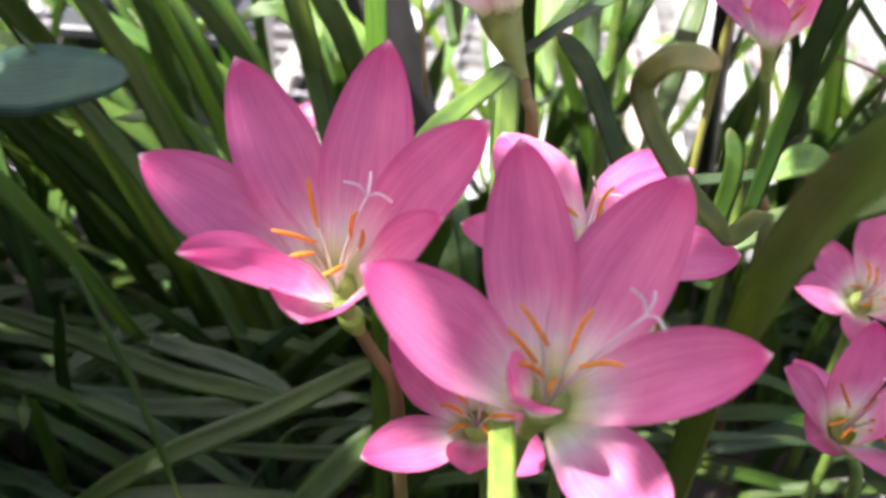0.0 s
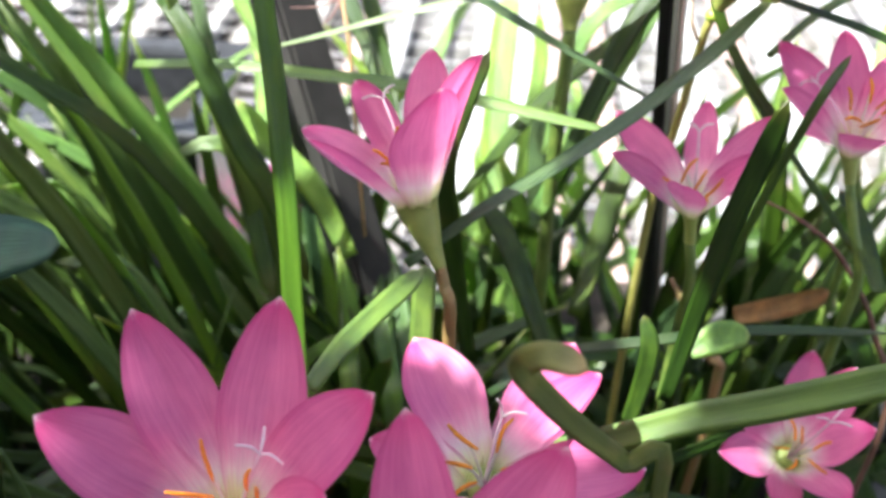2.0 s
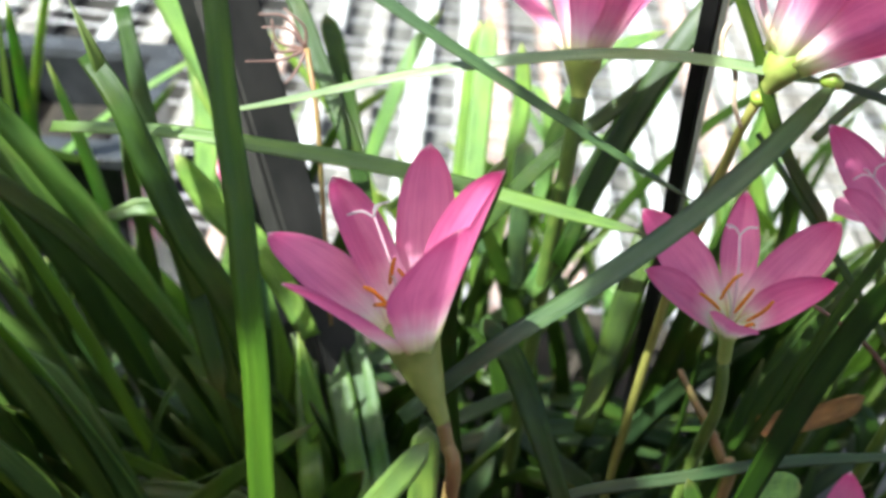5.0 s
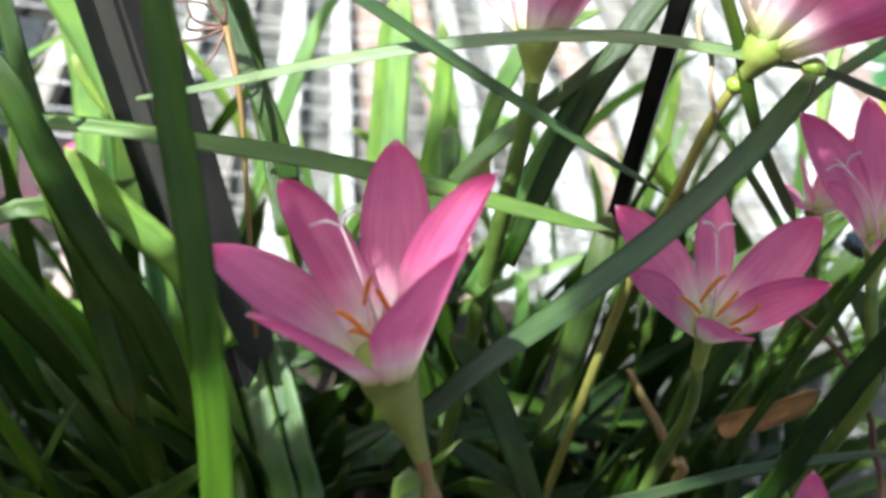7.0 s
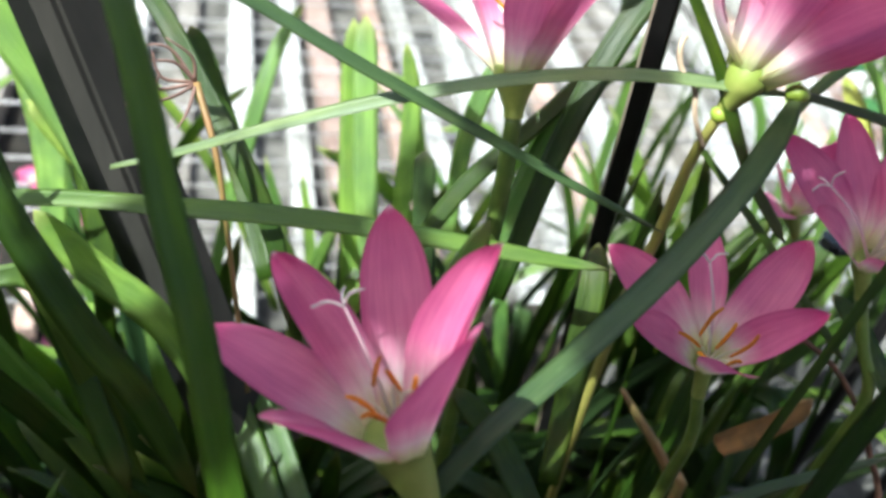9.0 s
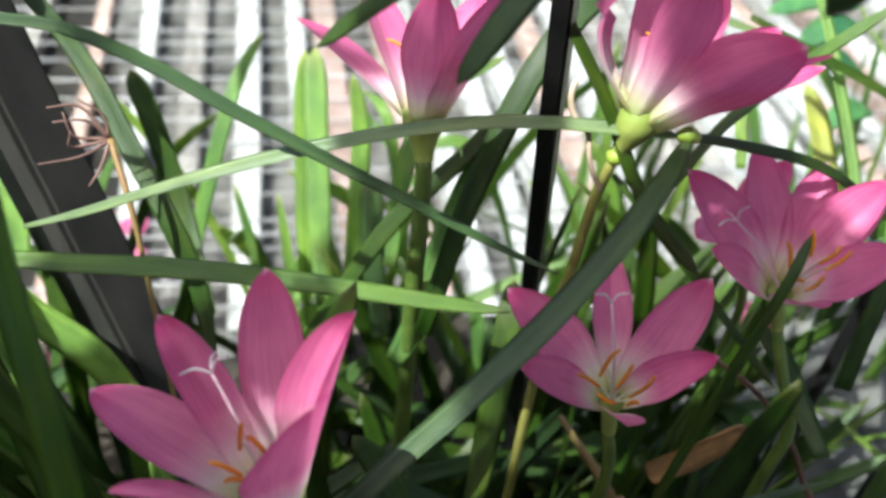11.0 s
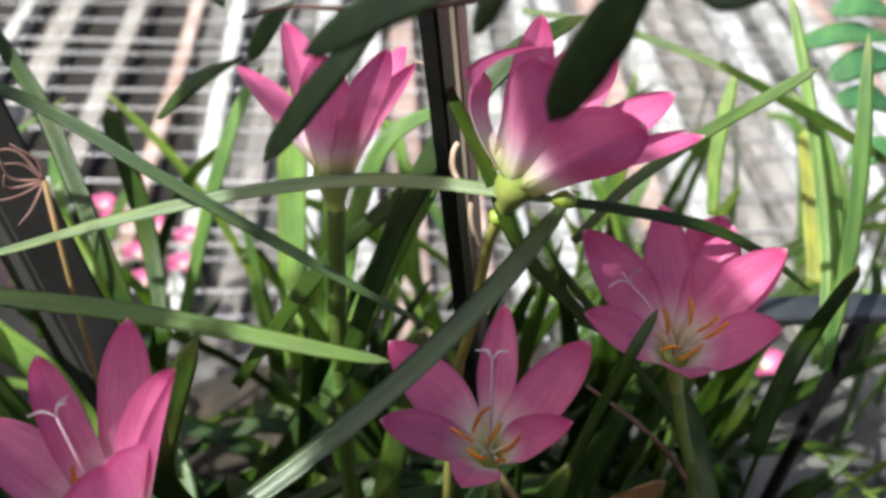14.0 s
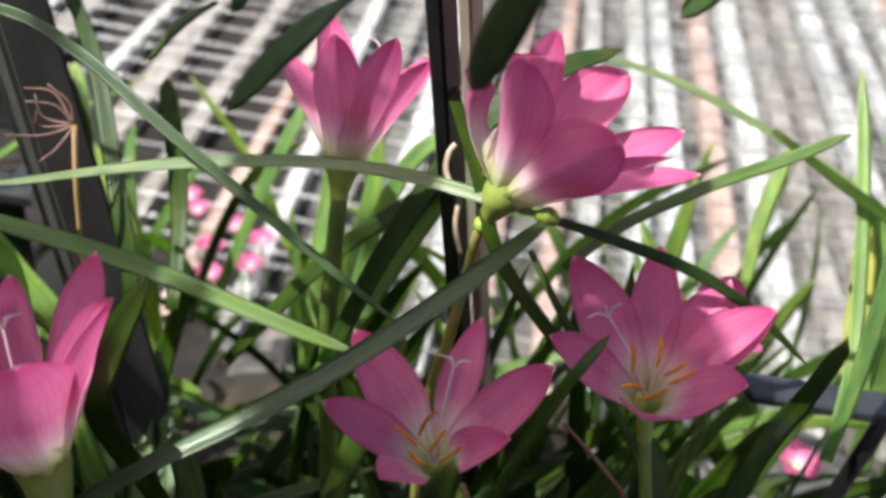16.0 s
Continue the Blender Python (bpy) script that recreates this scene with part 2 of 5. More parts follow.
def tube(points, radii, n=16, sides=8, mat=None, name="tube", closed=True, cone=False):
    path = spline(points, n)
    rs = [float(v) for v in np.interp(np.linspace(0, 1, n + 1), np.linspace(0, 1, len(radii)), radii)]
    verts, faces = [], []
    a = (path[1] - path[0]).orthogonal().normalized()
    for i, p in enumerate(path):
        t = (path[min(i + 1, n)] - path[max(i - 1, 0)]).normalized()
        a = (a - t * a.dot(t)).normalized()
        b = t.cross(a)
        verts += [p + rs[i] * (a * math.cos(2 * math.pi * k / sides) + b * math.sin(2 * math.pi * k / sides)) for k in range(sides)]
    for i in range(n):
        faces += [(i * sides + k, i * sides + (k + 1) % sides, (i + 1) * sides + (k + 1) % sides, (i + 1) * sides + k) for k in range(sides)]
    if cone:
        verts.append(path[0].lerp(path[1], 2.0))
        faces += [(k, len(verts) - 1, (k + 1) % sides) for k in range(sides)]
    if closed:
        faces += [tuple(range(sides))[::-1], tuple(n * sides + k for k in range(sides))]
    return mesh(name, verts, faces, mat)


def strap(points, width, facing, mat, fold=0.35, thick=0.0009, n=20, tip=0.35, base=0.7, twist=0.0, name="leaf"):
    """A long leaf with a lens-shaped, folded section. facing: the way its upper side looks. tip: the share over which it narrows."""
    path = spline(points, n)
    facing = Vector(facing)
    verts, faces, uvs = [], [], []
    cols = (-1.0, -0.5, 0.0, 0.5, 1.0)
    ring = 8
    for i, p in enumerate(path):
        s = i / n
        t = (path[min(i + 1, n)] - path[max(i - 1, 0)]).normalized()
        side = t.cross(facing).normalized()
        if twist:
            side.rotate(Matrix.Rotation(twist * s, 3, t))
        up = side.cross(t)
        w = width / 2 * (base + (1 - base) * min(1, s / 0.4))
        if s > 1 - tip:
            w *= max(0.02, math.sqrt(max(0.0, 1 - ((s - 1 + tip) / tip) ** 2)))
        for c in cols:
            verts.append(p + side * (c * w) + up * (fold * w * (c * c - 0.3) + thick / 2 * (1 - c * c)))
            uvs.append((s, 0.5 + c / 2))
        for c in cols[3:0:-1]:
            verts.append(p + side * (c * w) + up * (fold * w * (c * c - 0.3) - thick / 2 * (1 - c * c)))
            uvs.append((s, 0.5 + c / 2))
    for i in range(n):
        faces += [(i * ring + k, i * ring + (k + 1) % ring, (i + 1) * ring + (k + 1) % ring, (i + 1) * ring + k) for k in range(ring)]
    faces += [tuple(range(ring))[::-1], tuple(n * ring + k for k in range(ring))]
    return mesh(name, verts, faces, mat, uvs)


def petal_mesh(base, tip, axis, width, bend, cup, rng, foot=0.0015, curl=0.0, roll=0.0, widest=0.54, turn=0.0, via=None):
    """A pointed petal that leaves along the flower's axis and bends outward. curl: the angle by which one edge folds in
    (its sign names the edge). roll: how far the tip turns up, as a share of the length. turn: how far the blade is turned about its length. via: a place
    that it passes half way."""
    base, tip, axis = Vector(base), Vector(tip), Vector(axis)
    way = tip - base
    length = way.length
    out = (way - axis * way.dot(axis))
    side = axis.cross(out).normalized()
    side.rotate(Matrix.Rotation(turn, 3, way.normalized()))
    mid = Vector(via) * 2 - (base + tip) / 2 if via else base + way * 0.42 + axis * (bend * length) + out * 0.02
    rows, cols = 20, 13
    verts, faces, uvs = [], [], []
    phase, lean = rng.uniform(0, 6), rng.uniform(-0.05, 0.05)
    for i in range(rows + 1):
        s = i / rows
        p = base * (1 - s) ** 2 + mid * (2 * s * (1 - s)) + tip * s * s
        t = ((mid - base) * (1 - s) + (tip - mid) * s).normalized()
        up = side.cross(t).normalized()
        if up.dot(axis) < 0:
            up = -up
        p = p + up * (roll * length * max(0.0, (s - 0.65) / 0.35) ** 2) + side * (lean * width * math.sin(math.pi * s))
        if s < widest:
            w = 0.16 + 0.84 * math.sin(math.pi / 2 * s / widest)
        else:
            w = max(0.0, 1 - ((s - widest) / (1 - widest)) ** 2.0) ** 0.74
        w *= width / 2 * (1 + 0.03 * math.sin(9 * s + phase))
        w = max(w + foot * max(0.0, 1 - s / 0.3), width * 0.01)
        for k in range(cols):
            c = 2 * k / (cols - 1) - 1
            wave = 0.06 * math.sin(8 * s + phase + 2.5 * c) * c * c * s
            rib = -0.045 * math.exp(-(c / 0.14) ** 2) + 0.035 * math.exp(-((abs(c) - 0.42) / 0.2) ** 2)
            x, h = c * w * (1 - 0.12 * cup), w * (cup * c * c * (1.15 - 0.55 * s) + wave + rib)
            if curl * c > 0 and abs(c) > 0.3:
                turn = abs(curl) * min(1.0, s / 0.35) * (abs(c) - 0.3) / 0.7
                over = (abs(c) - 0.3) * w
                x = math.copysign(0.3 * w + over * math.cos(turn), c)
                h += over * math.sin(turn)
            verts.append(p + side * x + up * h)
            uvs.append((s, 0.5 + c / 2))
    for i in range(rows):
        for k in range(cols - 1):
            j = i * cols + k
            faces.append((j, j + 1, j + cols + 1, j + cols))
    return mesh("petal", verts, faces, PETAL, uvs)


# ---- flowers ----
def stamen(root, low, throat, inner, outer, axis, rng, size=1.0):
    """A pale filament that carries a curved orange anther from inner to outer."""
    inner, outer = Vector(inner), Vector(outer)
    middle = inner.lerp(outer, 0.35)
    filament = part("stamen", tube([low, throat.lerp(middle, 0.5) + axis * 0.001, middle], [0.0004, 0.00034, 0.00026], 6, 6, FILAMENT, "stamen"), root)
    bow = axis.cross(outer - inner).normalized() * rng.uniform(-0.0008, 0.0008) + axis * rng.uniform(0.0003, 0.0012)
    line = [inner, inner.lerp(outer, 0.3) + bow * 0.8, inner.lerp(outer, 0.65) + bow, outer]
    r = 0.00046 * size
    part("anther", tube(line, [r * 0.7, r, r * 1.05, r, r * 0.7], 12, 8, ANTHER, "anther"), filament, "curved orange anther")


def flower(throat, axis, petals, stem, label, stem_mat=STEM, stamens=6, style=True, reach=0.016, seed=1, style_to=None, stem_r=0.0016, ovary=False, flare=None, anthers=()):
    """A rain lily. petals: tip x, y, z, width, bend, cup and extras. stem: places from the neck down to the soil. anthers: inner and outer ends, where they are known."""
    rng = random.Random(seed)
    throat, axis = Vector(throat), Vector(axis).normalized()
    root = thing("rain_lily", stem[-1], label, "flower", "pink rain lilies")
    ref = axis.orthogonal().normalized()
    flare = flare or 0.0046 * reach / 0.016
    low = throat - axis * flare * 1.1
    for x, y, z, width, bend, cup, *more in petals:
        tip = Vector((x, y, z))
        out = (tip - throat)
        out = (out - axis * out.dot(axis)).normalized()
        part("petal", petal_mesh(low + out * flare * 0.8, tip, axis, width, bend, cup, rng, flare * 0.42, **(more[0] if more else {})), root)
    first = Vector(stem[0])
    neck = throat - axis * min(flare * 1.25, (first - throat).length * 0.45)
    part("flower_tube", tube([throat - axis * flare * 0.6, neck, neck.lerp(first, 0.4), neck.lerp(first, 0.75), first], [flare * 0.9, flare * 0.87, flare * 0.6, max(flare * 0.34, stem_r * 1.15), stem_r * 1.1], 14, 14, TUBE, "flower_tube", False, True), root, "pale green flower tube")
    part("stem", tube([tuple(first)] + [tuple(v) for v in stem[1:]], [stem_r, stem_r * 1.05, stem_r * 1.15, stem_r * 1.2], 18, 8, stem_mat, "stem"), root)
    if ovary:
        second = Vector(stem[1])
        part("ovary", tube([first.lerp(throat, 0.12), first, first.lerp(second, 0.35)], [stem_r, stem_r * 1.9, stem_r * 1.7, stem_r], 8, 10, OVARY, "ovary"), root, "swollen bright green ovary")
    a, b = ref, axis.cross(ref)
    for inner, outer in anthers:
        stamen(root, low, throat, inner, outer, axis, rng)
    for k in range(0 if anthers else stamens):
        turn = 2 * math.pi * (k + 0.3 * rng.random()) / max(1, stamens)
        out = a * math.cos(turn) + b * math.sin(turn)
        cross = axis.cross(out)
        r = reach * rng.uniform(0.75, 1.05)
        inner = throat + axis * r * 0.6 + out * r * 0.25
        outer = inner + (out * 0.75 + axis * rng.uniform(0.25, 0.6) + cross * rng.gauss(0, 0.3)).normalized() * 0.5 * r
        stamen(root, low, throat, inner, outer, axis, rng, min(1.0, reach / 0.015))
    if style:
        top = Vector(style_to) if style_to else throat + (axis + a * 0.25).normalized() * reach * 1.75
        rise = (top - throat).normalized()
        pistil = part("pistil", tube([throat - axis * 0.002, throat.lerp(top, 0.5) + axis * 0.002, top], [0.00045, 0.00034, 0.00028], 8, 6, STYLE, "pistil"), root, "pale pink pistil with a white stigma")
        p = rise.orthogonal().normalized()
        q = rise.cross(p)
        size = min(1.0, reach / 0.014)
        for k in range(3):
            turn = 2.1 * k + rng.random()
            out = (p * math.cos(turn) + q * math.sin(turn)) * size
            part("stigma_lobe", tube([top, top + out * 0.0022 + rise * 0.002, top + out * 0.0054 + rise * 0.0022], [0.00022, 0.0003, 0.00026], 6, 6, WHITE, "stigma_lobe"), pistil)
    return root


# ---- ground ----
def ground_sheet():
    def height(x, y):
        inside = max(0.0, min(1.0, (0.56 + 0.03 * math.sin(9 * x) - y) / 0.07)) * max(0.0, min(1.0, (y + 0.9) / 0.2))
        inside *= max(0.0, min(1.0, (1.3 - abs(x)) / 0.3))
        return 0.2 * inside * inside * (3 - 2 * inside)
    xs = [-60, -20, -6, -2.5] + [-1.4 + 0.05 * i for i in range(57)] + [2.5, 6, 20, 60]
    ys = [-60, -20, -6, -2] + [-1.1 + 0.04 * i for i in range(53)] + [1.6, 3, 8, 25, 60]
    verts = [(x, y, height(x, y) + (0.012 * noise.noise((x * 18, y * 18, 0)) if abs(x) < 1.3 and y < 0.6 else 0)) for y in ys for x in xs]
    n = len(xs)
    faces = [(j * n + i, j * n + i + 1, (j + 1) * n + i + 1, (j + 1) * n + i) for j in range(len(ys) - 1) for i in range(n - 1)]
    me = mesh("ground", verts, faces, GROUND)
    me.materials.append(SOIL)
    me.materials.append(SHADED_GROUND)
    for p in me.polygons:
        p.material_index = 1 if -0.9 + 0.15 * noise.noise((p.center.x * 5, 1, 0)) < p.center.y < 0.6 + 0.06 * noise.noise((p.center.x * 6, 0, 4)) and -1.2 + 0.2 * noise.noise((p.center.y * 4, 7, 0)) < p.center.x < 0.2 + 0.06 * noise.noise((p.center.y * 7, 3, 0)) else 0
        # shade in the slat gaps at left, painted as a darker ground patch
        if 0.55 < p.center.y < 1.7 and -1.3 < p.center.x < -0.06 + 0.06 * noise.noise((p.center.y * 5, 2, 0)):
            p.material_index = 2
    return tagged(new("ground", me), "pale stony ground with a dark soil bed", "ground", kind="structure")


ground_sheet()


# ---- slatted mat with wire mesh behind the bed ----
def slat_mat():
    rng = random.Random(4)
    mat = thing("slatted_mat", (0.3, 1.3, 0.0), "weathered white slats under wire mesh on the ground", "mat", kind="structure")
    x = -1.6
    while x < 2.4:
        dense = x > -0.02
        w = rng.uniform(0.02, 0.032) if dense else rng.choice((0.014, 0.017, 0.02, 0.024, 0.034))
        lift = rng.uniform(0.012, 0.02)
        bend = rng.uniform(-0.012, 0.012)
        verts, faces = [], []
        steps = 10
        for i in range(steps + 1):
            y = 0.66 + 2.2 * i / steps
            cx = x + bend * math.sin(3 * i / steps) + rng.uniform(-0.001, 0.001)
            for dx, dz in ((-w / 2, 0), (-w / 2 * 0.86, lift), (w / 2 * 0.86, lift), (w / 2, 0)):
                verts.append((cx + dx, y, 0.004 + dz + 0.002 * math.sin(5 * y + x * 30)))
        for i in range(steps):
            faces += [(i * 4 + k, i * 4 + k + 1, i * 4 + k + 5, i * 4 + k + 4) for k in range(3)]
        faces += [(0, 1, 2, 3), tuple(steps * 4 + k for k in (3, 2, 1, 0))]
        # more grey slats at left: weathering, and the shade there put into the colour
        part("slat", mesh("slat", verts, faces, rng.choice((SLAT, SLAT, SLAT, GREYED, RUSTY) if dense else (SLAT, GREYED, GREYED, GREYED, RUSTY)), smooth=False), mat)
        x += w + ((rng.uniform(0.012, 0.028) if x > 0.22 else rng.uniform(0.016, 0.034)) if dense else rng.uniform(0.034, 0.06))
    y = 0.68
    while y < 2.7:
        a, b = rng.uniform(-0.01, 0.01), rng.uniform(-0.01, 0.01)
        pts = [(-1.7 + 0.42 * k, y + a * math.sin(k * 1.3) + b * k / 5, 0.027 + 0.003 * math.sin(k * 2.1 + y * 40)) for k in range(10)]
        part("wire", tube(pts, [0.0013, 0.0013], 24, 5, WIRE, "wire"), mat)
        y += rng.choice((0.008, 0.03, 0.034, 0.038, 0.042))
    mat.matrix_basis = pose(0.3, 1.3, 0.0, 0, 0, -6)
    return mat


slat_mat()

front_clump = thing("lily_leaf_clump", (0.08, 0.3, 0.2), "clump of glossy green strap leaves around the flowers", "plant", "strap leaf clumps")
left_clump = thing("lily_leaf_clump", (-0.12, 0.33, 0.2), "dense dark clump of strap leaves in shade", "plant", "strap leaf clumps")
back_clump = thing("lily_leaf_clump", (0.02, 0.44, 0.2), "sunlit strap leaves at the back of the bed", "plant", "strap leaf clumps")
right_clump = thing("lily_leaf_clump", (0.27, 0.42, 0.2), "sparse strap leaves with one turning yellow", "plant", "strap leaf clumps")


# ---- flowers and leaves ----
flower((-0.0162, 0.1535, 0.4148), (-0.0190, -0.4661, 0.8845), [
    (-0.0542, 0.1600, 0.4399, 0.0190, 0.10, 0.25),
    (-0.0376, 0.1775, 0.4528, 0.0180, 0.10, 0.30),
    (-0.0066, 0.1747, 0.4592, 0.0190, 0.10, 0.25),
    (0.0128, 0.1540, 0.4538, 0.0180, 0.10, 0.30),
    (0.0049, 0.1397, 0.4418, 0.0135, 0.12, 0.30),
    (-0.0388, 0.1254, 0.4429, 0.0165, 0.04, 0.40, {"curl": 1.9}),
    (-0.0200, 0.1262, 0.4258, 0.0200, 0.18, 0.75, {"widest": 0.6, "roll": 0.06})],
    [(-0.0135, 0.1582, 0.4012), (-0.0091, 0.1632, 0.3865), (-0.0038, 0.1683, 0.3685), (-0.0022, 0.1728, 0.3332), (0.0038, 0.1828, 0.1950)],
    'pink rain lily wide open on a reddish stalk', stem_mat=STEM_RED, ovary=True, seed=3, style_to=(-0.0096, 0.1543, 0.4360),
    anthers=[((-0.0192, 0.1537, 0.4287), (-0.0210, 0.1555, 0.4387)),
             ((-0.0194, 0.1518, 0.4262), (-0.0276, 0.1490, 0.4309)),
             ((-0.0197, 0.1506, 0.4246), (-0.0265, 0.1454, 0.4259)),
             ((-0.0140, 0.1496, 0.4225), (-0.0175, 0.1450, 0.4236)),
             ((-0.0128, 0.1530, 0.4267), (-0.0115, 0.1529, 0.4333)),
             ((-0.0109, 0.1519, 0.4251), (-0.0104, 0.1509, 0.4303))])
flower((0.0253, 0.1239, 0.4138), (-0.0391, -0.4662, 0.8838), [
    (-0.0090, 0.1280, 0.4398, 0.0185, 0.10, 0.25),
    (0.0186, 0.1534, 0.4508, 0.0180, 0.10, 0.30),
    (0.0486, 0.1466, 0.4484, 0.0205, 0.10, 0.25),
    (0.0580, 0.1135, 0.4360, 0.0170, 0.10, 0.30),
    (0.0444, 0.1010, 0.4031, 0.0185, 0.12, 0.15),
    (0.0150, 0.1075, 0.4285, 0.0150, 0.32, 0.95, {"roll": 0.12, "widest": 0.66})],
    [(0.0228, 0.1283, 0.3996), (0.0208, 0.1302, 0.3854), (0.0200, 0.1335, 0.3682), (0.0197, 0.1375, 0.3330), (0.0257, 0.1475, 0.1950)],
    'large pink rain lily with one curled petal', seed=5, style_to=(0.0395, 0.1240, 0.4343),
    anthers=[((0.0239, 0.1247, 0.4260), (0.0186, 0.1268, 0.4333)),
             ((0.0220, 0.1229, 0.4236), (0.0164, 0.1242, 0.4300)),
             ((0.0235, 0.1210, 0.4219), (0.0175, 0.1200, 0.4257)),
             ((0.0255, 0.1206, 0.4219), (0.0237, 0.1159, 0.4227)),
             ((0.0278, 0.1235, 0.4255), (0.0308, 0.1252, 0.4342)),
             ((0.0293, 0.1217, 0.4240), (0.0360, 0.1181, 0.4280))])
flower((0.0363, 0.1666, 0.4141), (-0.0427, -0.3780, 0.9248), [
    (0.0200, 0.2034, 0.4227, 0.0185, 0.10, 0.30),
    (0.0615, 0.2110, 0.4150, 0.0165, 0.10, 0.30),
    (0.0652, 0.1950, 0.4199, 0.0150, 0.10, 0.40, {"curl": -1.2}),
    (0.0739, 0.1732, 0.4111, 0.0160, 0.10, 0.30),
    (0.0101, 0.1802, 0.4120, 0.0130, 0.10, 0.30),
    (0.0345, 0.1500, 0.4240, 0.0120, 0.10, 0.30)],
    [(0.0387, 0.1688, 0.4006), (0.0403, 0.1709, 0.3870), (0.0408, 0.1746, 0.3529), (0.0468, 0.1846, 0.1950)],
    'pink rain lily half hidden behind other flowers', seed=7, style_to=(0.0404, 0.1800, 0.4200))
flower((0.0171, 0.1663, 0.3604), (-0.1394, -0.4800, 0.8661), [
    (-0.0055, 0.1703, 0.3855, 0.0160, 0.10, 0.30),
    (-0.0109, 0.1481, 0.3672, 0.0150, 0.10, 0.30),
    (0.0142, 0.1465, 0.3647, 0.0140, 0.10, 0.30),
    (0.0057, 0.1637, 0.3924, 0.0150, 0.10, 0.30),
    (0.0332, 0.1616, 0.3899, 0.0150, 0.10, 0.30),
    (0.0296, 0.1386, 0.3757, 0.0140, 0.10, 0.30)],
    [(0.0188, 0.1682, 0.3465), (0.0214, 0.1693, 0.3314), (0.0222, 0.1726, 0.2969), (0.0282, 0.1826, 0.1950)],
    'small pink rain lily low among dark leaves', seed=9, reach=0.015)
flower((0.1377, 0.2250, 0.3570), (-0.0418, -0.4805, 0.8760), [
    (0.1106, 0.2171, 0.3673, 0.0140, 0.10, 0.30),
    (0.1213, 0.2378, 0.3699, 0.0140, 0.10, 0.30),
    (0.1494, 0.2544, 0.3742, 0.0140, 0.10, 0.30),
    (0.1553, 0.2378, 0.3824, 0.0140, 0.10, 0.30),
    (0.1507, 0.2113, 0.3841, 0.0140, 0.10, 0.30),
    (0.1404, 0.1956, 0.3717, 0.0150, 0.10, 0.30),
    (0.1277, 0.2055, 0.3559, 0.0120, 0.10, 0.30)],
    [(0.1419, 0.2260, 0.3421), (0.1472, 0.2245, 0.3239), (0.1488, 0.2271, 0.2884), (0.1548, 0.2371, 0.1950)],
    'pink rain lily in leaf shade near the curled leaf', seed=11, reach=0.014)
flower((0.1146, 0.1726, 0.3564), (-0.0397, -0.4422, 0.8961), [
    (0.0897, 0.1673, 0.3819, 0.0130, 0.10, 0.30),
    (0.1110, 0.1744, 0.3922, 0.0160, 0.10, 0.30),
    (0.1178, 0.1550, 0.3877, 0.0160, 0.10, 0.30),
    (0.0966, 0.1583, 0.3667, 0.0140, 0.10, 0.30),
    (0.1083, 0.1415, 0.3735, 0.0160, 0.10, 0.30),
    (0.1127, 0.2059, 0.3490, 0.0100, 0.10, 0.30)],
    [(0.1207, 0.1750, 0.3433), (0.1265, 0.1758, 0.3281), (0.1282, 0.1791, 0.2935), (0.1342, 0.1891, 0.1950)],
    'small pink rain lily half in sun', seed=13, reach=0.014)
flower((0.0182, 0.2416, 0.4446), (-0.2421, 0.2128, 0.9466), [
    (0.0231, 0.2745, 0.4664, 0.0150, 0.10, 0.25),
    (0.0359, 0.2494, 0.4771, 0.0130, 0.10, 0.80, {"curl": 0.9}),
    (0.0015, 0.2771, 0.4544, 0.0125, 0.10, 0.70, {"curl": -1.1}),
    (-0.0130, 0.2700, 0.4430, 0.0150, 0.10, 0.30),
    (-0.0073, 0.2305, 0.4626, 0.0120, 0.08, 0.45),
    (0.0250, 0.2297, 0.4772, 0.0225, 0.08, 0.40)],
    [(0.0268, 0.2300, 0.4236), (0.0280, 0.2276, 0.4190), (0.0296, 0.2245, 0.4141), (0.0303, 0.2262, 0.3820), (0.0363, 0.2362, 0.1950)],
    'pink rain lily cup on a slender reddish stalk', stem_mat=STEM_RED, seed=15, flare=0.0068, style_to=(0.0106, 0.2538, 0.4610),
    anthers=[((0.0140, 0.2421, 0.4528), (0.0147, 0.2428, 0.4592)),
             ((0.0185, 0.2402, 0.4529), (0.0154, 0.2409, 0.4578)),
             ((0.0138, 0.2387, 0.4499), (0.0085, 0.2395, 0.4542)),
             ((0.0202, 0.2390, 0.4525), (0.0202, 0.2387, 0.4578)),
             ((0.0176, 0.2371, 0.4500), (0.0197, 0.2353, 0.4548)),
             ((0.0157, 0.2369, 0.4492), (0.0107, 0.2362, 0.4522))])
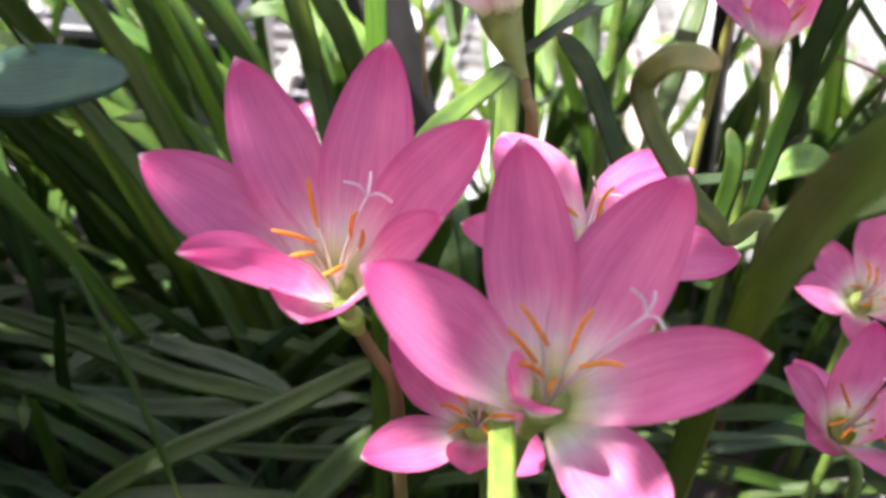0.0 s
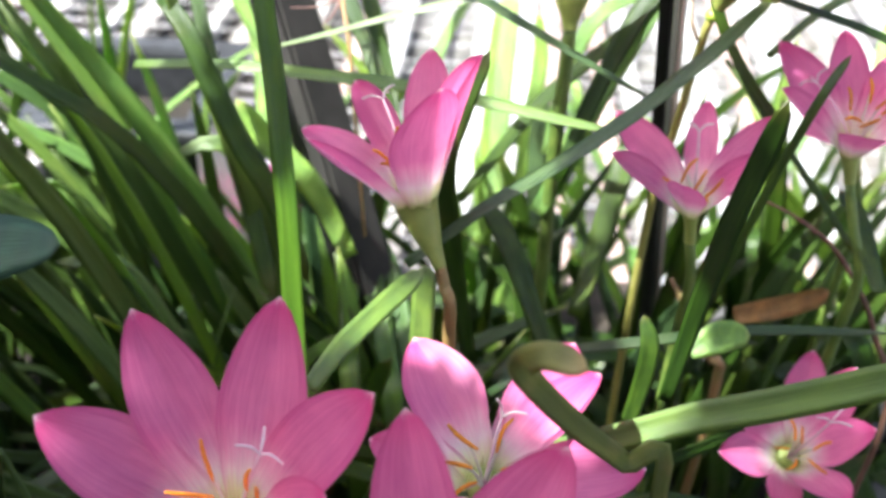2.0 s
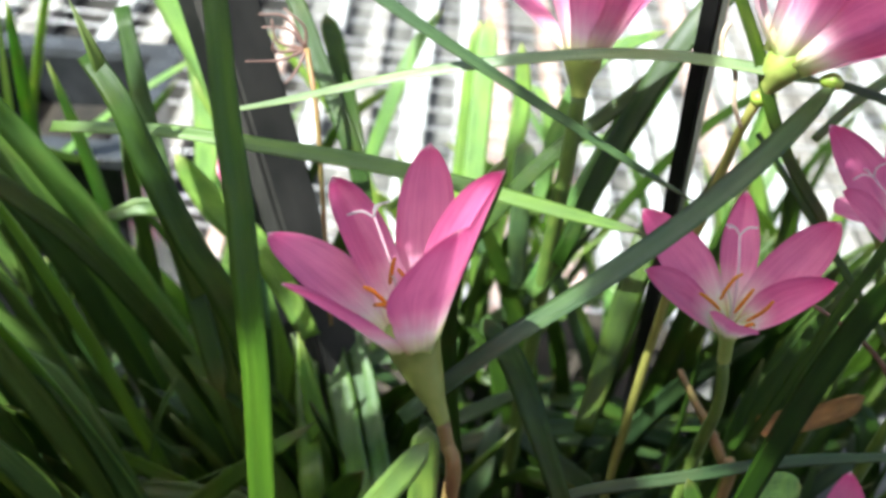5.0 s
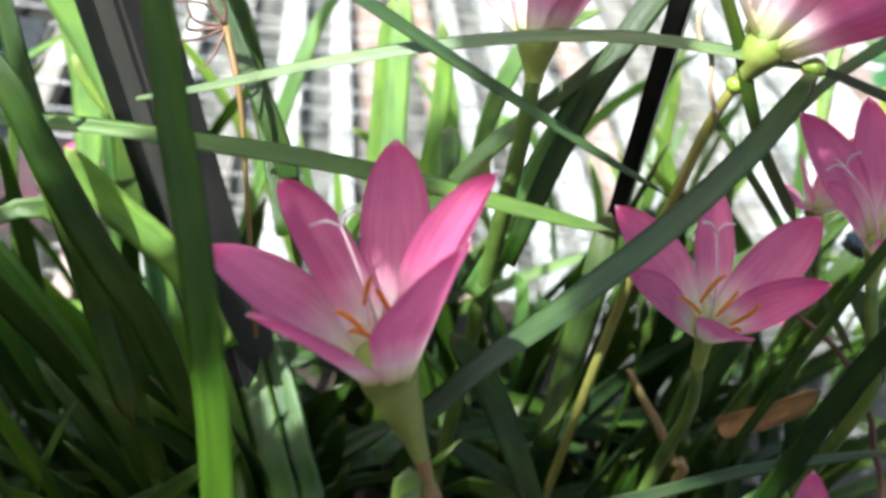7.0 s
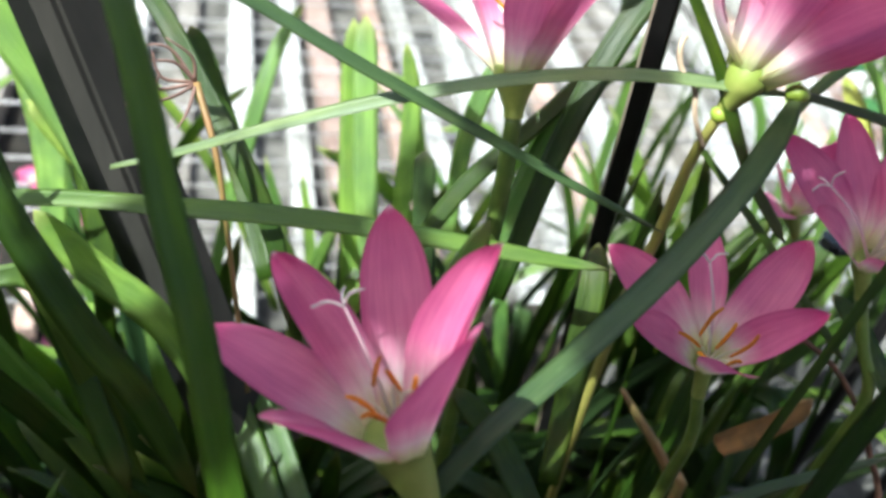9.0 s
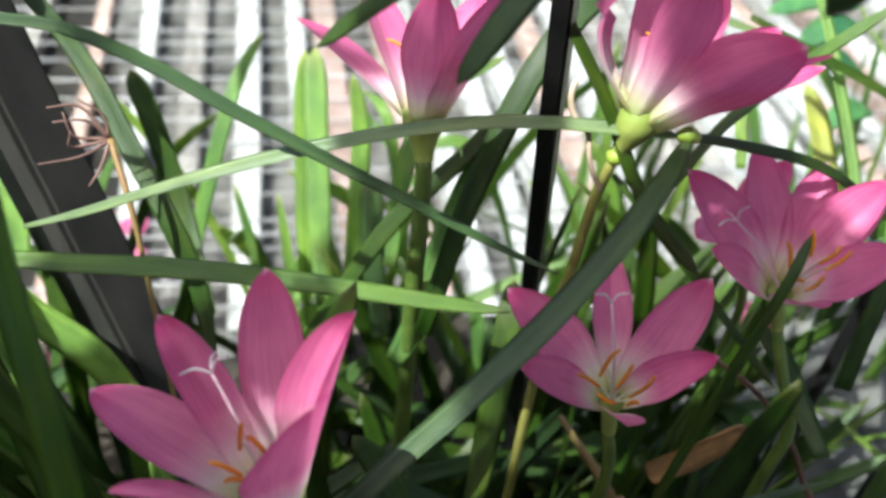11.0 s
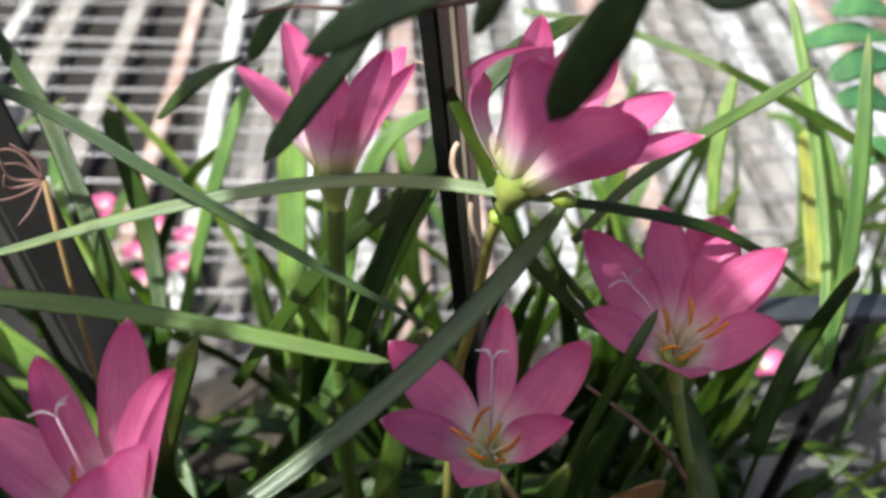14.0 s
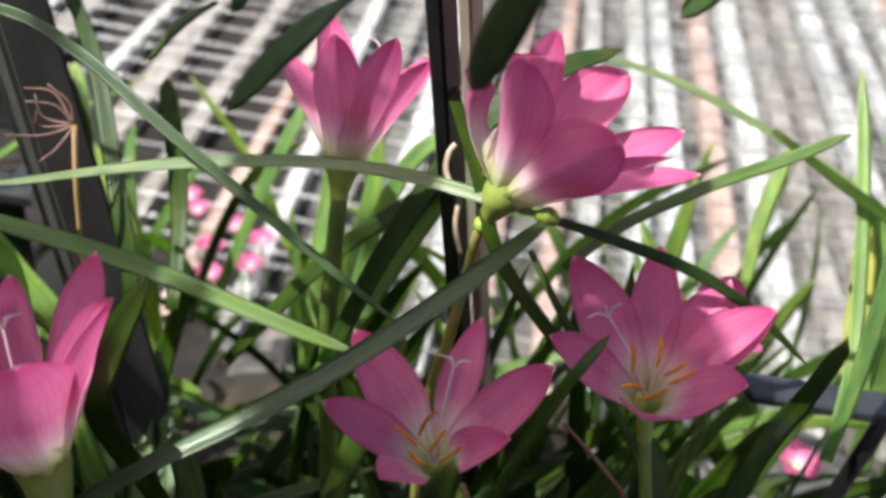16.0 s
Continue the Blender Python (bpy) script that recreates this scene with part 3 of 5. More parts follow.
flower((0.1015, 0.2609, 0.4249), (-0.1249, -0.3574, 0.9255), [
    (0.1101, 0.2926, 0.4434, 0.0100, 0.10, 0.35),
    (0.1259, 0.2724, 0.4493, 0.0135, 0.10, 0.30),
    (0.1157, 0.2494, 0.4494, 0.0105, 0.10, 0.40, {"curl": 0.8}),
    (0.0894, 0.2375, 0.4470, 0.0120, 0.15, 0.25),
    (0.0747, 0.2599, 0.4429, 0.0110, 0.10, 0.30),
    (0.0792, 0.2827, 0.4439, 0.0140, 0.10, 0.30)],
    [(0.1035, 0.2617, 0.4111), (0.1059, 0.2600, 0.3948), (0.1066, 0.2625, 0.3599), (0.1126, 0.2725, 0.1950)],
    'pink rain lily star crossed by a dark leaf', seed=17, reach=0.011, style_to=(0.1037, 0.2764, 0.4410),
    anthers=[((0.0971, 0.2611, 0.4296), (0.0917, 0.2636, 0.4328)),
             ((0.0972, 0.2629, 0.4315), (0.1006, 0.2631, 0.4397)),
             ((0.1001, 0.2594, 0.4304), (0.1028, 0.2597, 0.4380)),
             ((0.1026, 0.2569, 0.4300), (0.1066, 0.2560, 0.4376)),
             ((0.0996, 0.2573, 0.4280), (0.0951, 0.2589, 0.4307)),
             ((0.1017, 0.2559, 0.4284), (0.1028, 0.2534, 0.4318))])
flower((0.1512, 0.2760, 0.4385), (-0.1249, -0.3574, 0.9255), [
    (0.1521, 0.3055, 0.4622, 0.0130, 0.10, 0.30),
    (0.1301, 0.3001, 0.4600, 0.0150, 0.10, 0.30),
    (0.1235, 0.2735, 0.4575, 0.0125, 0.10, 0.35),
    (0.1767, 0.2841, 0.4627, 0.0170, 0.14, 0.35, {"curl": -1.3, "roll": 0.08}),
    (0.1690, 0.2980, 0.4600, 0.0130, 0.10, 0.30),
    (0.1634, 0.2575, 0.4642, 0.0150, 0.10, 0.30),
    (0.1443, 0.2572, 0.4512, 0.0130, 0.20, 0.25)],
    [(0.1530, 0.2740, 0.4255), (0.1555, 0.2680, 0.4135), (0.1589, 0.2612, 0.3992), (0.1601, 0.2630, 0.3636), (0.1661, 0.2730, 0.1950)],
    'pink rain lily with sun spots on its petals', seed=19, reach=0.0125, style_to=(0.1396, 0.2874, 0.4526),
    anthers=[((0.1428, 0.2686, 0.4535), (0.1412, 0.2710, 0.4599)),
             ((0.1478, 0.2690, 0.4558), (0.1470, 0.2714, 0.4625)),
             ((0.1507, 0.2660, 0.4539), (0.1550, 0.2655, 0.4597)),
             ((0.1455, 0.2657, 0.4516), (0.1400, 0.2646, 0.4529)),
             ((0.1502, 0.2652, 0.4529), (0.1438, 0.2622, 0.4519)),
             ((0.1494, 0.2675, 0.4549), (0.1529, 0.2670, 0.4604))])
flower((0.1138, 0.2980, 0.4835), (0.5863, 0.2752, 0.7594), [
    (0.1180, 0.3182, 0.5102, 0.0125, 0.10, 0.30, {"turn": -0.8}),
    (0.1150, 0.3040, 0.5100, 0.0105, 0.10, 0.45, {"turn": -0.9, "via": (0.1004, 0.3060, 0.4990)}),
    (0.1078, 0.2814, 0.5206, 0.0135, 0.10, 0.55, {"turn": 0.35, "widest": 0.6}),
    (0.1366, 0.3225, 0.4995, 0.0190, 0.12, 0.30, {"curl": -0.9, "turn": -0.15, "widest": 0.62}),
    (0.1278, 0.2726, 0.5100, 0.0175, 0.06, 0.45, {"turn": -0.35, "widest": 0.6}),
    (0.1516, 0.2922, 0.4925, 0.0110, 0.06, 0.35, {"turn": 0.5}),
    (0.1395, 0.2769, 0.5053, 0.0100, 0.06, 0.35, {"turn": 0.3}),
    (0.1507, 0.3104, 0.4924, 0.0125, 0.08, 0.30, {"turn": 0.4})],
    [(0.1066, 0.2962, 0.4690), (0.1056, 0.2965, 0.4645), (0.1050, 0.2985, 0.4520), (0.1030, 0.2975, 0.4300), (0.1000, 0.2980, 0.3900), (0.1050, 0.3040, 0.1950)],
    'pink rain lily nodding sideways on a yellow-green stalk', stem_mat=STEM_YELLOW, stem_r=0.0013, ovary=True, seed=21, stamens=3, style=False, flare=0.0056)
flower((0.0704, 0.3330, 0.4650), (0.0886, 0.4339, 0.8906), [
    (0.0448, 0.3789, 0.4642, 0.0125, 0.10, 0.30),
    (0.0596, 0.3683, 0.4840, 0.0140, 0.10, 0.40),
    (0.0673, 0.3204, 0.5012, 0.0145, 0.06, 0.40),
    (0.0902, 0.3250, 0.4948, 0.0120, 0.08, 0.40),
    (0.0820, 0.3125, 0.5061, 0.0110, 0.08, 0.35),
    (0.0920, 0.3600, 0.4800, 0.0130, 0.10, 0.30)],
    [(0.0697, 0.3262, 0.4500), (0.0695, 0.3245, 0.4420), (0.0692, 0.3225, 0.4250), (0.0692, 0.3226, 0.3921), (0.0748, 0.3316, 0.1950)],
    'upright pink rain lily cup seen from the side', seed=23, stamens=4, reach=0.016, flare=0.0062, stem_r=0.0023, style_to=(0.0766, 0.3550, 0.4800))
flower((0.1855, 0.3394, 0.4042), (0.0079, -0.2102, 0.9776), [
    (0.1698, 0.3395, 0.4191, 0.0140, 0.10, 0.30),
    (0.1833, 0.3272, 0.4380, 0.0140, 0.10, 0.30),
    (0.1774, 0.3257, 0.4365, 0.0130, 0.10, 0.30),
    (0.1898, 0.3105, 0.4252, 0.0130, 0.10, 0.30),
    (0.1563, 0.3216, 0.4155, 0.0130, 0.10, 0.30)],
    [(0.1898, 0.3380, 0.3888), (0.1937, 0.3334, 0.3698), (0.1949, 0.3351, 0.3341), (0.2009, 0.3451, 0.1950)],
    'pale pink rain lily in sun behind another flower', seed=25, stamens=3, style=False)
part("leaf", strap([(0.1587, 0.2478, 0.4038), (0.1593, 0.2630, 0.4086), (0.1593, 0.2762, 0.4127), (0.1569, 0.2858, 0.4154)], 0.0065, (-0.13, -0.63, 0.77), GREEN, tip=0.4), front_clump)
part("leaf", strap([(0.0730, 0.2657, 0.3765), (0.0804, 0.2806, 0.3969), (0.0870, 0.2937, 0.4150), (0.0909, 0.3038, 0.4251)], 0.0077, (-0.26, -0.63, 0.73), GREEN, tip=0.3), front_clump)
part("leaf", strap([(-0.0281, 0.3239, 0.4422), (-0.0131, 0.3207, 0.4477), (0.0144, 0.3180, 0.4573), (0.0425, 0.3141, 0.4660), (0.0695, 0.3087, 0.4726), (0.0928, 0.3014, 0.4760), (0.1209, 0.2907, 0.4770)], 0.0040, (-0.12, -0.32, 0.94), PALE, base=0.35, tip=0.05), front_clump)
part("leaf", strap([(0.1202, 0.2892, 0.4783), (0.1358, 0.2912, 0.4730), (0.1579, 0.2920, 0.4653), (0.1754, 0.2919, 0.4551), (0.1921, 0.2895, 0.4423)], 0.0031, (-0.18, -0.62, 0.76), GREEN, tip=0.6), front_clump)
part("leaf", strap([(-0.0774, 0.3289, 0.4316), (-0.0444, 0.3224, 0.4357), (-0.0163, 0.3146, 0.4369), (0.0117, 0.3057, 0.4385), (0.0390, 0.2958, 0.4387), (0.0658, 0.2862, 0.4376), (0.0807, 0.2815, 0.4369)], 0.0053, (-0.13, -0.39, 0.91), OLIVE, tip=0.5), front_clump)
part("leaf", strap([(-0.0533, 0.3515, 0.4909), (-0.0281, 0.3426, 0.4870), (-0.0131, 0.3396, 0.4851), (0.0044, 0.3323, 0.4792), (0.0206, 0.3221, 0.4729), (0.0394, 0.3108, 0.4659), (0.0596, 0.2988, 0.4587), (0.0771, 0.2884, 0.4525), (0.0911, 0.2806, 0.4480)], 0.0036, (-0.18, -0.62, 0.76), BLUISH, tip=0.75), front_clump)
part("leaf", strap([(0.0179, 0.2303, 0.4241), (0.0382, 0.2415, 0.4348), (0.0592, 0.2510, 0.4440), (0.0798, 0.2606, 0.4545), (0.0987, 0.2712, 0.4658), (0.1118, 0.2813, 0.4731), (0.1217, 0.2911, 0.4778)], 0.0066, (-0.42, -0.09, 0.90), BLUISH, tip=0.35), front_clump)
part("leaf", strap([(-0.0366, 0.4159, 0.4681), (-0.0238, 0.3981, 0.4599), (-0.0132, 0.3805, 0.4513), (-0.0037, 0.3592, 0.4382), (0.0031, 0.3428, 0.4298), (0.0101, 0.3271, 0.4146), (0.0122, 0.3103, 0.3968)], 0.0059, (-0.18, -0.62, 0.76), GREEN, tip=0.3), back_clump)
part("leaf", strap([(0.0694, 0.3117, 0.4001), (0.0832, 0.3262, 0.4323), (0.0961, 0.3371, 0.4540), (0.1086, 0.3455, 0.4700), (0.1241, 0.3521, 0.4819), (0.1422, 0.3582, 0.4879)], 0.0073, (-0.18, -0.62, 0.76), GREEN, tip=0.35), back_clump)
part("leaf", strap([(0.0365, 0.3289, 0.3789), (0.0505, 0.3349, 0.3973), (0.0677, 0.3419, 0.4176), (0.0905, 0.3454, 0.4389), (0.1102, 0.3533, 0.4578)], 0.0055, (-0.18, -0.62, 0.76), GREEN, tip=0.4), back_clump)
part("leaf", strap([(0.0650, 0.3213, 0.3790), (0.0719, 0.3248, 0.3924), (0.0823, 0.3354, 0.4147), (0.0939, 0.3440, 0.4352), (0.1095, 0.3540, 0.4584)], 0.0090, (-0.18, -0.62, 0.76), LIME_LIT, tip=0.3), back_clump)
part("leaf", strap([(0.0533, 0.3973, 0.3075), (0.0552, 0.4184, 0.3465), (0.0577, 0.4374, 0.3757), (0.0594, 0.4590, 0.4075)], 0.0114, (-0.18, -0.62, 0.76), LIME_LIT, tip=0.3), back_clump)
part("leaf", strap([(0.0010, 0.4362, 0.2894), (0.0133, 0.4574, 0.3239), (0.0265, 0.4777, 0.3577), (0.0366, 0.4923, 0.3768), (0.0484, 0.5024, 0.3913)], 0.0070, (-0.18, -0.62, 0.76), LIME_LIT, tip=0.5), back_clump)
part("leaf", strap([(0.0639, 0.3845, 0.3269), (0.0697, 0.4032, 0.3644), (0.0743, 0.4204, 0.3923), (0.0727, 0.4319, 0.4120)], 0.0074, (-0.18, -0.62, 0.76), LIME_LIT, tip=0.5), back_clump)
part("leaf", strap([(0.0727, 0.3617, 0.3803), (0.0794, 0.3776, 0.4072), (0.0916, 0.3876, 0.4295), (0.1144, 0.3911, 0.4401)], 0.0065, (-0.18, -0.62, 0.76), LIME_LIT, tip=0.5), back_clump)
part("leaf", strap([(0.1291, 0.3028, 0.4534), (0.1432, 0.3108, 0.4634), (0.1643, 0.3191, 0.4726), (0.1825, 0.3252, 0.4787), (0.1968, 0.3259, 0.4883)], 0.0034, (-0.18, -0.62, 0.76), OLIVE, tip=0.2), right_clump)
part("leaf", strap([(0.2079, 0.3987, 0.4458), (0.2283, 0.3859, 0.4377), (0.2450, 0.3759, 0.4317), (0.2652, 0.3625, 0.4229)], 0.0040, (-0.18, -0.62, 0.76), GREEN, tip=0.3), right_clump)
part("leaf", strap([(0.2197, 0.3041, 0.3908), (0.2253, 0.3191, 0.4164), (0.2292, 0.3362, 0.4440), (0.2348, 0.3639, 0.4761)], 0.0054, (-0.18, -0.62, 0.76), LIME_LIT, tip=0.3), right_clump)
part("leaf", strap([(0.2540, 0.3662, 0.3669), (0.2602, 0.3861, 0.3754), (0.2654, 0.4078, 0.3869), (0.2684, 0.4273, 0.3956)], 0.0100, (-0.18, -0.62, 0.76), YELLOW, tip=0.35), right_clump)
part("leaf", strap([(0.2644, 0.3649, 0.3496), (0.2673, 0.3823, 0.3772), (0.2633, 0.4007, 0.4038), (0.2504, 0.4172, 0.4211)], 0.0054, (-0.18, -0.62, 0.76), LIME_LIT, tip=0.35), right_clump)
part("leaf", strap([(0.2098, 0.3785, 0.3939), (0.2137, 0.3951, 0.4132), (0.2221, 0.4120, 0.4343)], 0.0056, (-0.18, -0.62, 0.76), LIME_LIT, tip=0.35), right_clump)
part("leaf", strap([(0.1064, 0.2420, 0.4026), (0.1143, 0.2448, 0.4368), (0.1199, 0.2471, 0.4561), (0.1250, 0.2496, 0.4695), (0.1314, 0.2553, 0.4767)], 0.0025, (-0.18, -0.62, 0.76), GREEN, tip=0.2, base=0.95), front_clump)
part("leaf", strap([(0.0925, 0.3142, 0.5006), (0.0984, 0.3066, 0.4909), (0.1051, 0.2985, 0.4779), (0.1097, 0.2923, 0.4664), (0.1188, 0.2912, 0.4527), (0.1358, 0.2892, 0.4329)], 0.0036, (-0.18, -0.62, 0.76), GREEN, tip=0.05), front_clump)
part("leaf", strap([(0.1231, 0.3223, 0.4427), (0.1338, 0.3090, 0.4313), (0.1494, 0.2959, 0.4139), (0.1667, 0.2796, 0.3936)], 0.0026, (-0.18, -0.62, 0.76), GREEN, tip=0.05), right_clump)
part("leaf", strap([(0.0881, 0.2098, 0.3956), (0.0917, 0.2143, 0.4178), (0.0953, 0.2160, 0.4477), (0.0988, 0.2166, 0.4665), (0.1007, 0.2146, 0.4846)], 0.0057, (-0.06, -0.68, 0.73), GREEN, tip=0.2), front_clump)
part("leaf", strap([(0.1756, 0.2664, 0.4058), (0.1828, 0.2751, 0.4252), (0.1898, 0.2808, 0.4376), (0.1879, 0.2726, 0.4674)], 0.0058, (-0.05, -0.68, 0.73), GREEN, tip=0.15, base=0.95), right_clump)
part("leaf", strap([(-0.0266, 0.2943, 0.5239), (-0.0232, 0.2764, 0.5109), (-0.0207, 0.2663, 0.5018), (-0.0181, 0.2521, 0.4863), (-0.0151, 0.2411, 0.4716), (-0.0132, 0.2313, 0.4562), (-0.0116, 0.2242, 0.4423), (-0.0105, 0.2146, 0.4172), (-0.0092, 0.2070, 0.3800), (-0.0080, 0.2030, 0.1950)], 0.0058, (-0.26, -0.63, 0.73), VIVID, tip=0.02, fold=0.5), left_clump)
part("leaf", strap([(-0.0615, 0.3183, 0.4609), (-0.0524, 0.3086, 0.4534), (-0.0437, 0.2977, 0.4395), (-0.0350, 0.2887, 0.4248), (-0.0246, 0.2811, 0.4092), (-0.0147, 0.2740, 0.3812)], 0.0077, (-0.26, -0.63, 0.73), GREEN, tip=0.2), left_clump)
part("leaf", strap([(-0.0651, 0.3755, 0.4464), (-0.0568, 0.3524, 0.4230), (-0.0484, 0.3322, 0.4031), (-0.0405, 0.3178, 0.3817), (-0.0308, 0.2973, 0.3539)], 0.0074, (-0.26, -0.63, 0.73), GREEN, tip=0.1), left_clump)
part("leaf", strap([(0.0176, 0.2750, 0.1950), (0.0136, 0.2790, 0.3079), (0.0084, 0.3129, 0.3191), (0.0021, 0.3402, 0.3293), (-0.0044, 0.3645, 0.3399), (-0.0092, 0.3832, 0.3468)], 0.0105, (-0.2, -0.75, 0.6), VIVID, tip=0.35), left_clump)
part("leaf", strap([(0.0246, 0.2797, 0.1950), (0.0206, 0.2837, 0.3117), (0.0173, 0.3120, 0.3195), (0.0114, 0.3409, 0.3308), (0.0009, 0.3670, 0.3428)], 0.0085, (-0.2, -0.75, 0.6), VIVID, tip=0.35), left_clump)
part("leaf", strap([(0.0011, 0.2823, 0.1950), (-0.0029, 0.2863, 0.3111), (-0.0056, 0.3167, 0.3212), (-0.0079, 0.3420, 0.3306), (-0.0141, 0.3674, 0.3427)], 0.0090, (-0.2, -0.75, 0.6), VIVID, tip=0.35), left_clump)
part("leaf", strap([(-0.0054, 0.3276, 0.3520), (-0.0201, 0.3398, 0.3760), (-0.0373, 0.3503, 0.3889), (-0.0507, 0.3600, 0.4026)], 0.0101, (-0.26, -0.63, 0.73), LIME_LIT, tip=0.4), left_clump)
part("leaf", strap([(0.0125, 0.3542, 0.3746), (0.0084, 0.3847, 0.3925), (0.0016, 0.4066, 0.4150), (-0.0036, 0.4185, 0.4267)], 0.0074, (-0.26, -0.63, 0.73), GREEN, tip=0.2), back_clump)
part("leaf", strap([(-0.0536, 0.4286, 0.3380), (-0.0533, 0.4523, 0.3657), (-0.0613, 0.4791, 0.3936)], 0.0128, (-0.26, -0.63, 0.73), LIME_LIT, tip=0.2), left_clump)
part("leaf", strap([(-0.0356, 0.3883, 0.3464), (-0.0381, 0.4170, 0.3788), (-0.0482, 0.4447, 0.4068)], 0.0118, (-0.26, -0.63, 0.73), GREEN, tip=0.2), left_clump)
part("leaf", strap([(-0.0145, 0.3700, 0.1950), (-0.0200, 0.3880, 0.3300), (-0.0291, 0.3981, 0.3716), (-0.0373, 0.4128, 0.3840), (-0.0489, 0.4283, 0.4003), (-0.0617, 0.4418, 0.4171), (-0.0727, 0.4524, 0.4308)], 0.0135, (-0.26, -0.63, 0.73), LIME_LIT, tip=0.25), left_clump)
part("leaf", strap([(-0.0100, 0.3850, 0.1950), (-0.0145, 0.4079, 0.3212), (-0.0294, 0.4312, 0.3491), (-0.0446, 0.4469, 0.3635), (-0.0596, 0.4590, 0.3751)], 0.0120, (-0.26, -0.63, 0.73), LIME_LIT, tip=0.3), left_clump)
part("leaf", strap([(0.0400, 0.2708, 0.3504), (0.0328, 0.2664, 0.3939), (0.0273, 0.2545, 0.4374), (0.0311, 0.2570, 0.4557), (0.0385, 0.2619, 0.4721)], 0.0068, (-0.04, -0.70, 0.72), GREEN, tip=0.3), front_clump)
part("leaf", strap([(-0.0037, 0.1841, 0.4241), (0.0028, 0.1931, 0.4281), (0.0102, 0.2023, 0.4306), (0.0221, 0.2159, 0.4343)], 0.0054, (-0.04, -0.70, 0.72), OLIVE, tip=0.15), front_clump)
part("leaf", strap([(0.0209, 0.2077, 0.3986), (0.0220, 0.2144, 0.4125), (0.0225, 0.2244, 0.4290)], 0.0062, (-0.04, -0.70, 0.72), OLIVE, tip=0.1), front_clump)
part("leaf", strap([(0.0800, 0.1900, 0.1950), (0.0762, 0.1681, 0.4067), (0.0662, 0.1666, 0.4209), (0.0553, 0.1640, 0.4335), (0.0460, 0.1600, 0.4470), (0.0396, 0.1545, 0.4600), (0.0400, 0.1490, 0.4680), (0.0432, 0.1460, 0.4715), (0.0485, 0.1425, 0.4718)], 0.0052, (-0.03, -0.70, 0.72), CURLING, tip=0.1, n=48, fold=0.3), front_clump)
part("leaf", strap([(0.0760, 0.1850, 0.1950), (0.0707, 0.1615, 0.3703), (0.0645, 0.1404, 0.4088), (0.0615, 0.1293, 0.4315), (0.0590, 0.1191, 0.4515), (0.0579, 0.1092, 0.4685), (0.0574, 0.0981, 0.4835), (0.0578, 0.0892, 0.4923), (0.0584, 0.0831, 0.4958)], 0.0118, (-0.62, -0.42, 0.66), MOTTLED, tip=0.5, n=36, fold=0.5), front_clump)
part("leaf", strap([(0.0560, 0.2010, 0.3840), (0.0750, 0.1972, 0.3955), (0.0910, 0.1946, 0.4052), (0.1049, 0.1906, 0.4140), (0.1270, 0.1833, 0.4304), (0.1421, 0.1756, 0.4458)], 0.0082, (-0.04, -0.70, 0.72), OLIVE, tip=0.02, base=0.8), front_clump)
part("leaf", strap([(0.0763, 0.2047, 0.3813), (0.0808, 0.2105, 0.3974), (0.0823, 0.2142, 0.4106), (0.0806, 0.2196, 0.4177)], 0.0054, (-0.04, -0.70, 0.72), GREEN, tip=0.4), front_clump)
part("leaf", strap([(0.0172, 0.1239, 0.4071), (0.0170, 0.1162, 0.4069), (0.0166, 0.1043, 0.4061), (0.0168, 0.0932, 0.3997)], 0.0050, (-0.03, -0.70, 0.72), LIME_LIT, tip=0.02, base=1), front_clump)
part("leaf", strap([(-0.1139, 0.1864, 0.2819), (-0.0931, 0.1956, 0.2949), (-0.0703, 0.2026, 0.3051), (-0.0447, 0.2126, 0.3111), (-0.0201, 0.2238, 0.3188), (-0.0075, 0.2308, 0.3203)], 0.0080, (-0.03, -0.70, 0.72), GREEN, tip=0.5), left_clump)
part("leaf", strap([(-0.1517, 0.2524, 0.3175), (-0.1200, 0.2464, 0.3111), (-0.0829, 0.2346, 0.3054), (-0.0567, 0.2276, 0.3055), (-0.0308, 0.2172, 0.3095)], 0.0077, (-0.03, -0.70, 0.72), GREEN, tip=0.4), left_clump)
part("leaf", strap([(-0.0972, 0.2135, 0.3680), (-0.0869, 0.2029, 0.3544), (-0.0772, 0.1926, 0.3380), (-0.0649, 0.1781, 0.3062)], 0.0023, (-0.03, -0.70, 0.72), GREEN, tip=0.4), left_clump)
part("leaf", strap([(-0.0953, 0.2527, 0.3038), (-0.0657, 0.2442, 0.3022), (-0.0408, 0.2346, 0.2990)], 0.0076, (-0.03, -0.70, 0.72), BLUISH, tip=0.5), left_clump)
part("leaf", strap([(-0.1065, 0.2380, 0.2840), (-0.0611, 0.2345, 0.2897), (-0.0172, 0.2335, 0.2985)], 0.0080, (-0.03, -0.70, 0.72), BLUISH, tip=0.4), left_clump)
part("leaf", strap([(-0.0676, 0.2228, 0.2821), (-0.0322, 0.2216, 0.2822), (0.0070, 0.2216, 0.2839)], 0.0059, (-0.03, -0.70, 0.72), GREEN, tip=0.4), left_clump)
part("leaf", strap([(-0.0391, 0.1875, 0.2866), (-0.0219, 0.1983, 0.3016), (-0.0047, 0.2081, 0.3152)], 0.0107, (-0.03, -0.70, 0.72), GREEN, tip=0.4), left_clump)
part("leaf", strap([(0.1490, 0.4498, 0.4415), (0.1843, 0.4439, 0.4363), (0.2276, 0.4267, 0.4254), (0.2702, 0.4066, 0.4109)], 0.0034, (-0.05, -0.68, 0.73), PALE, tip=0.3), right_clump)
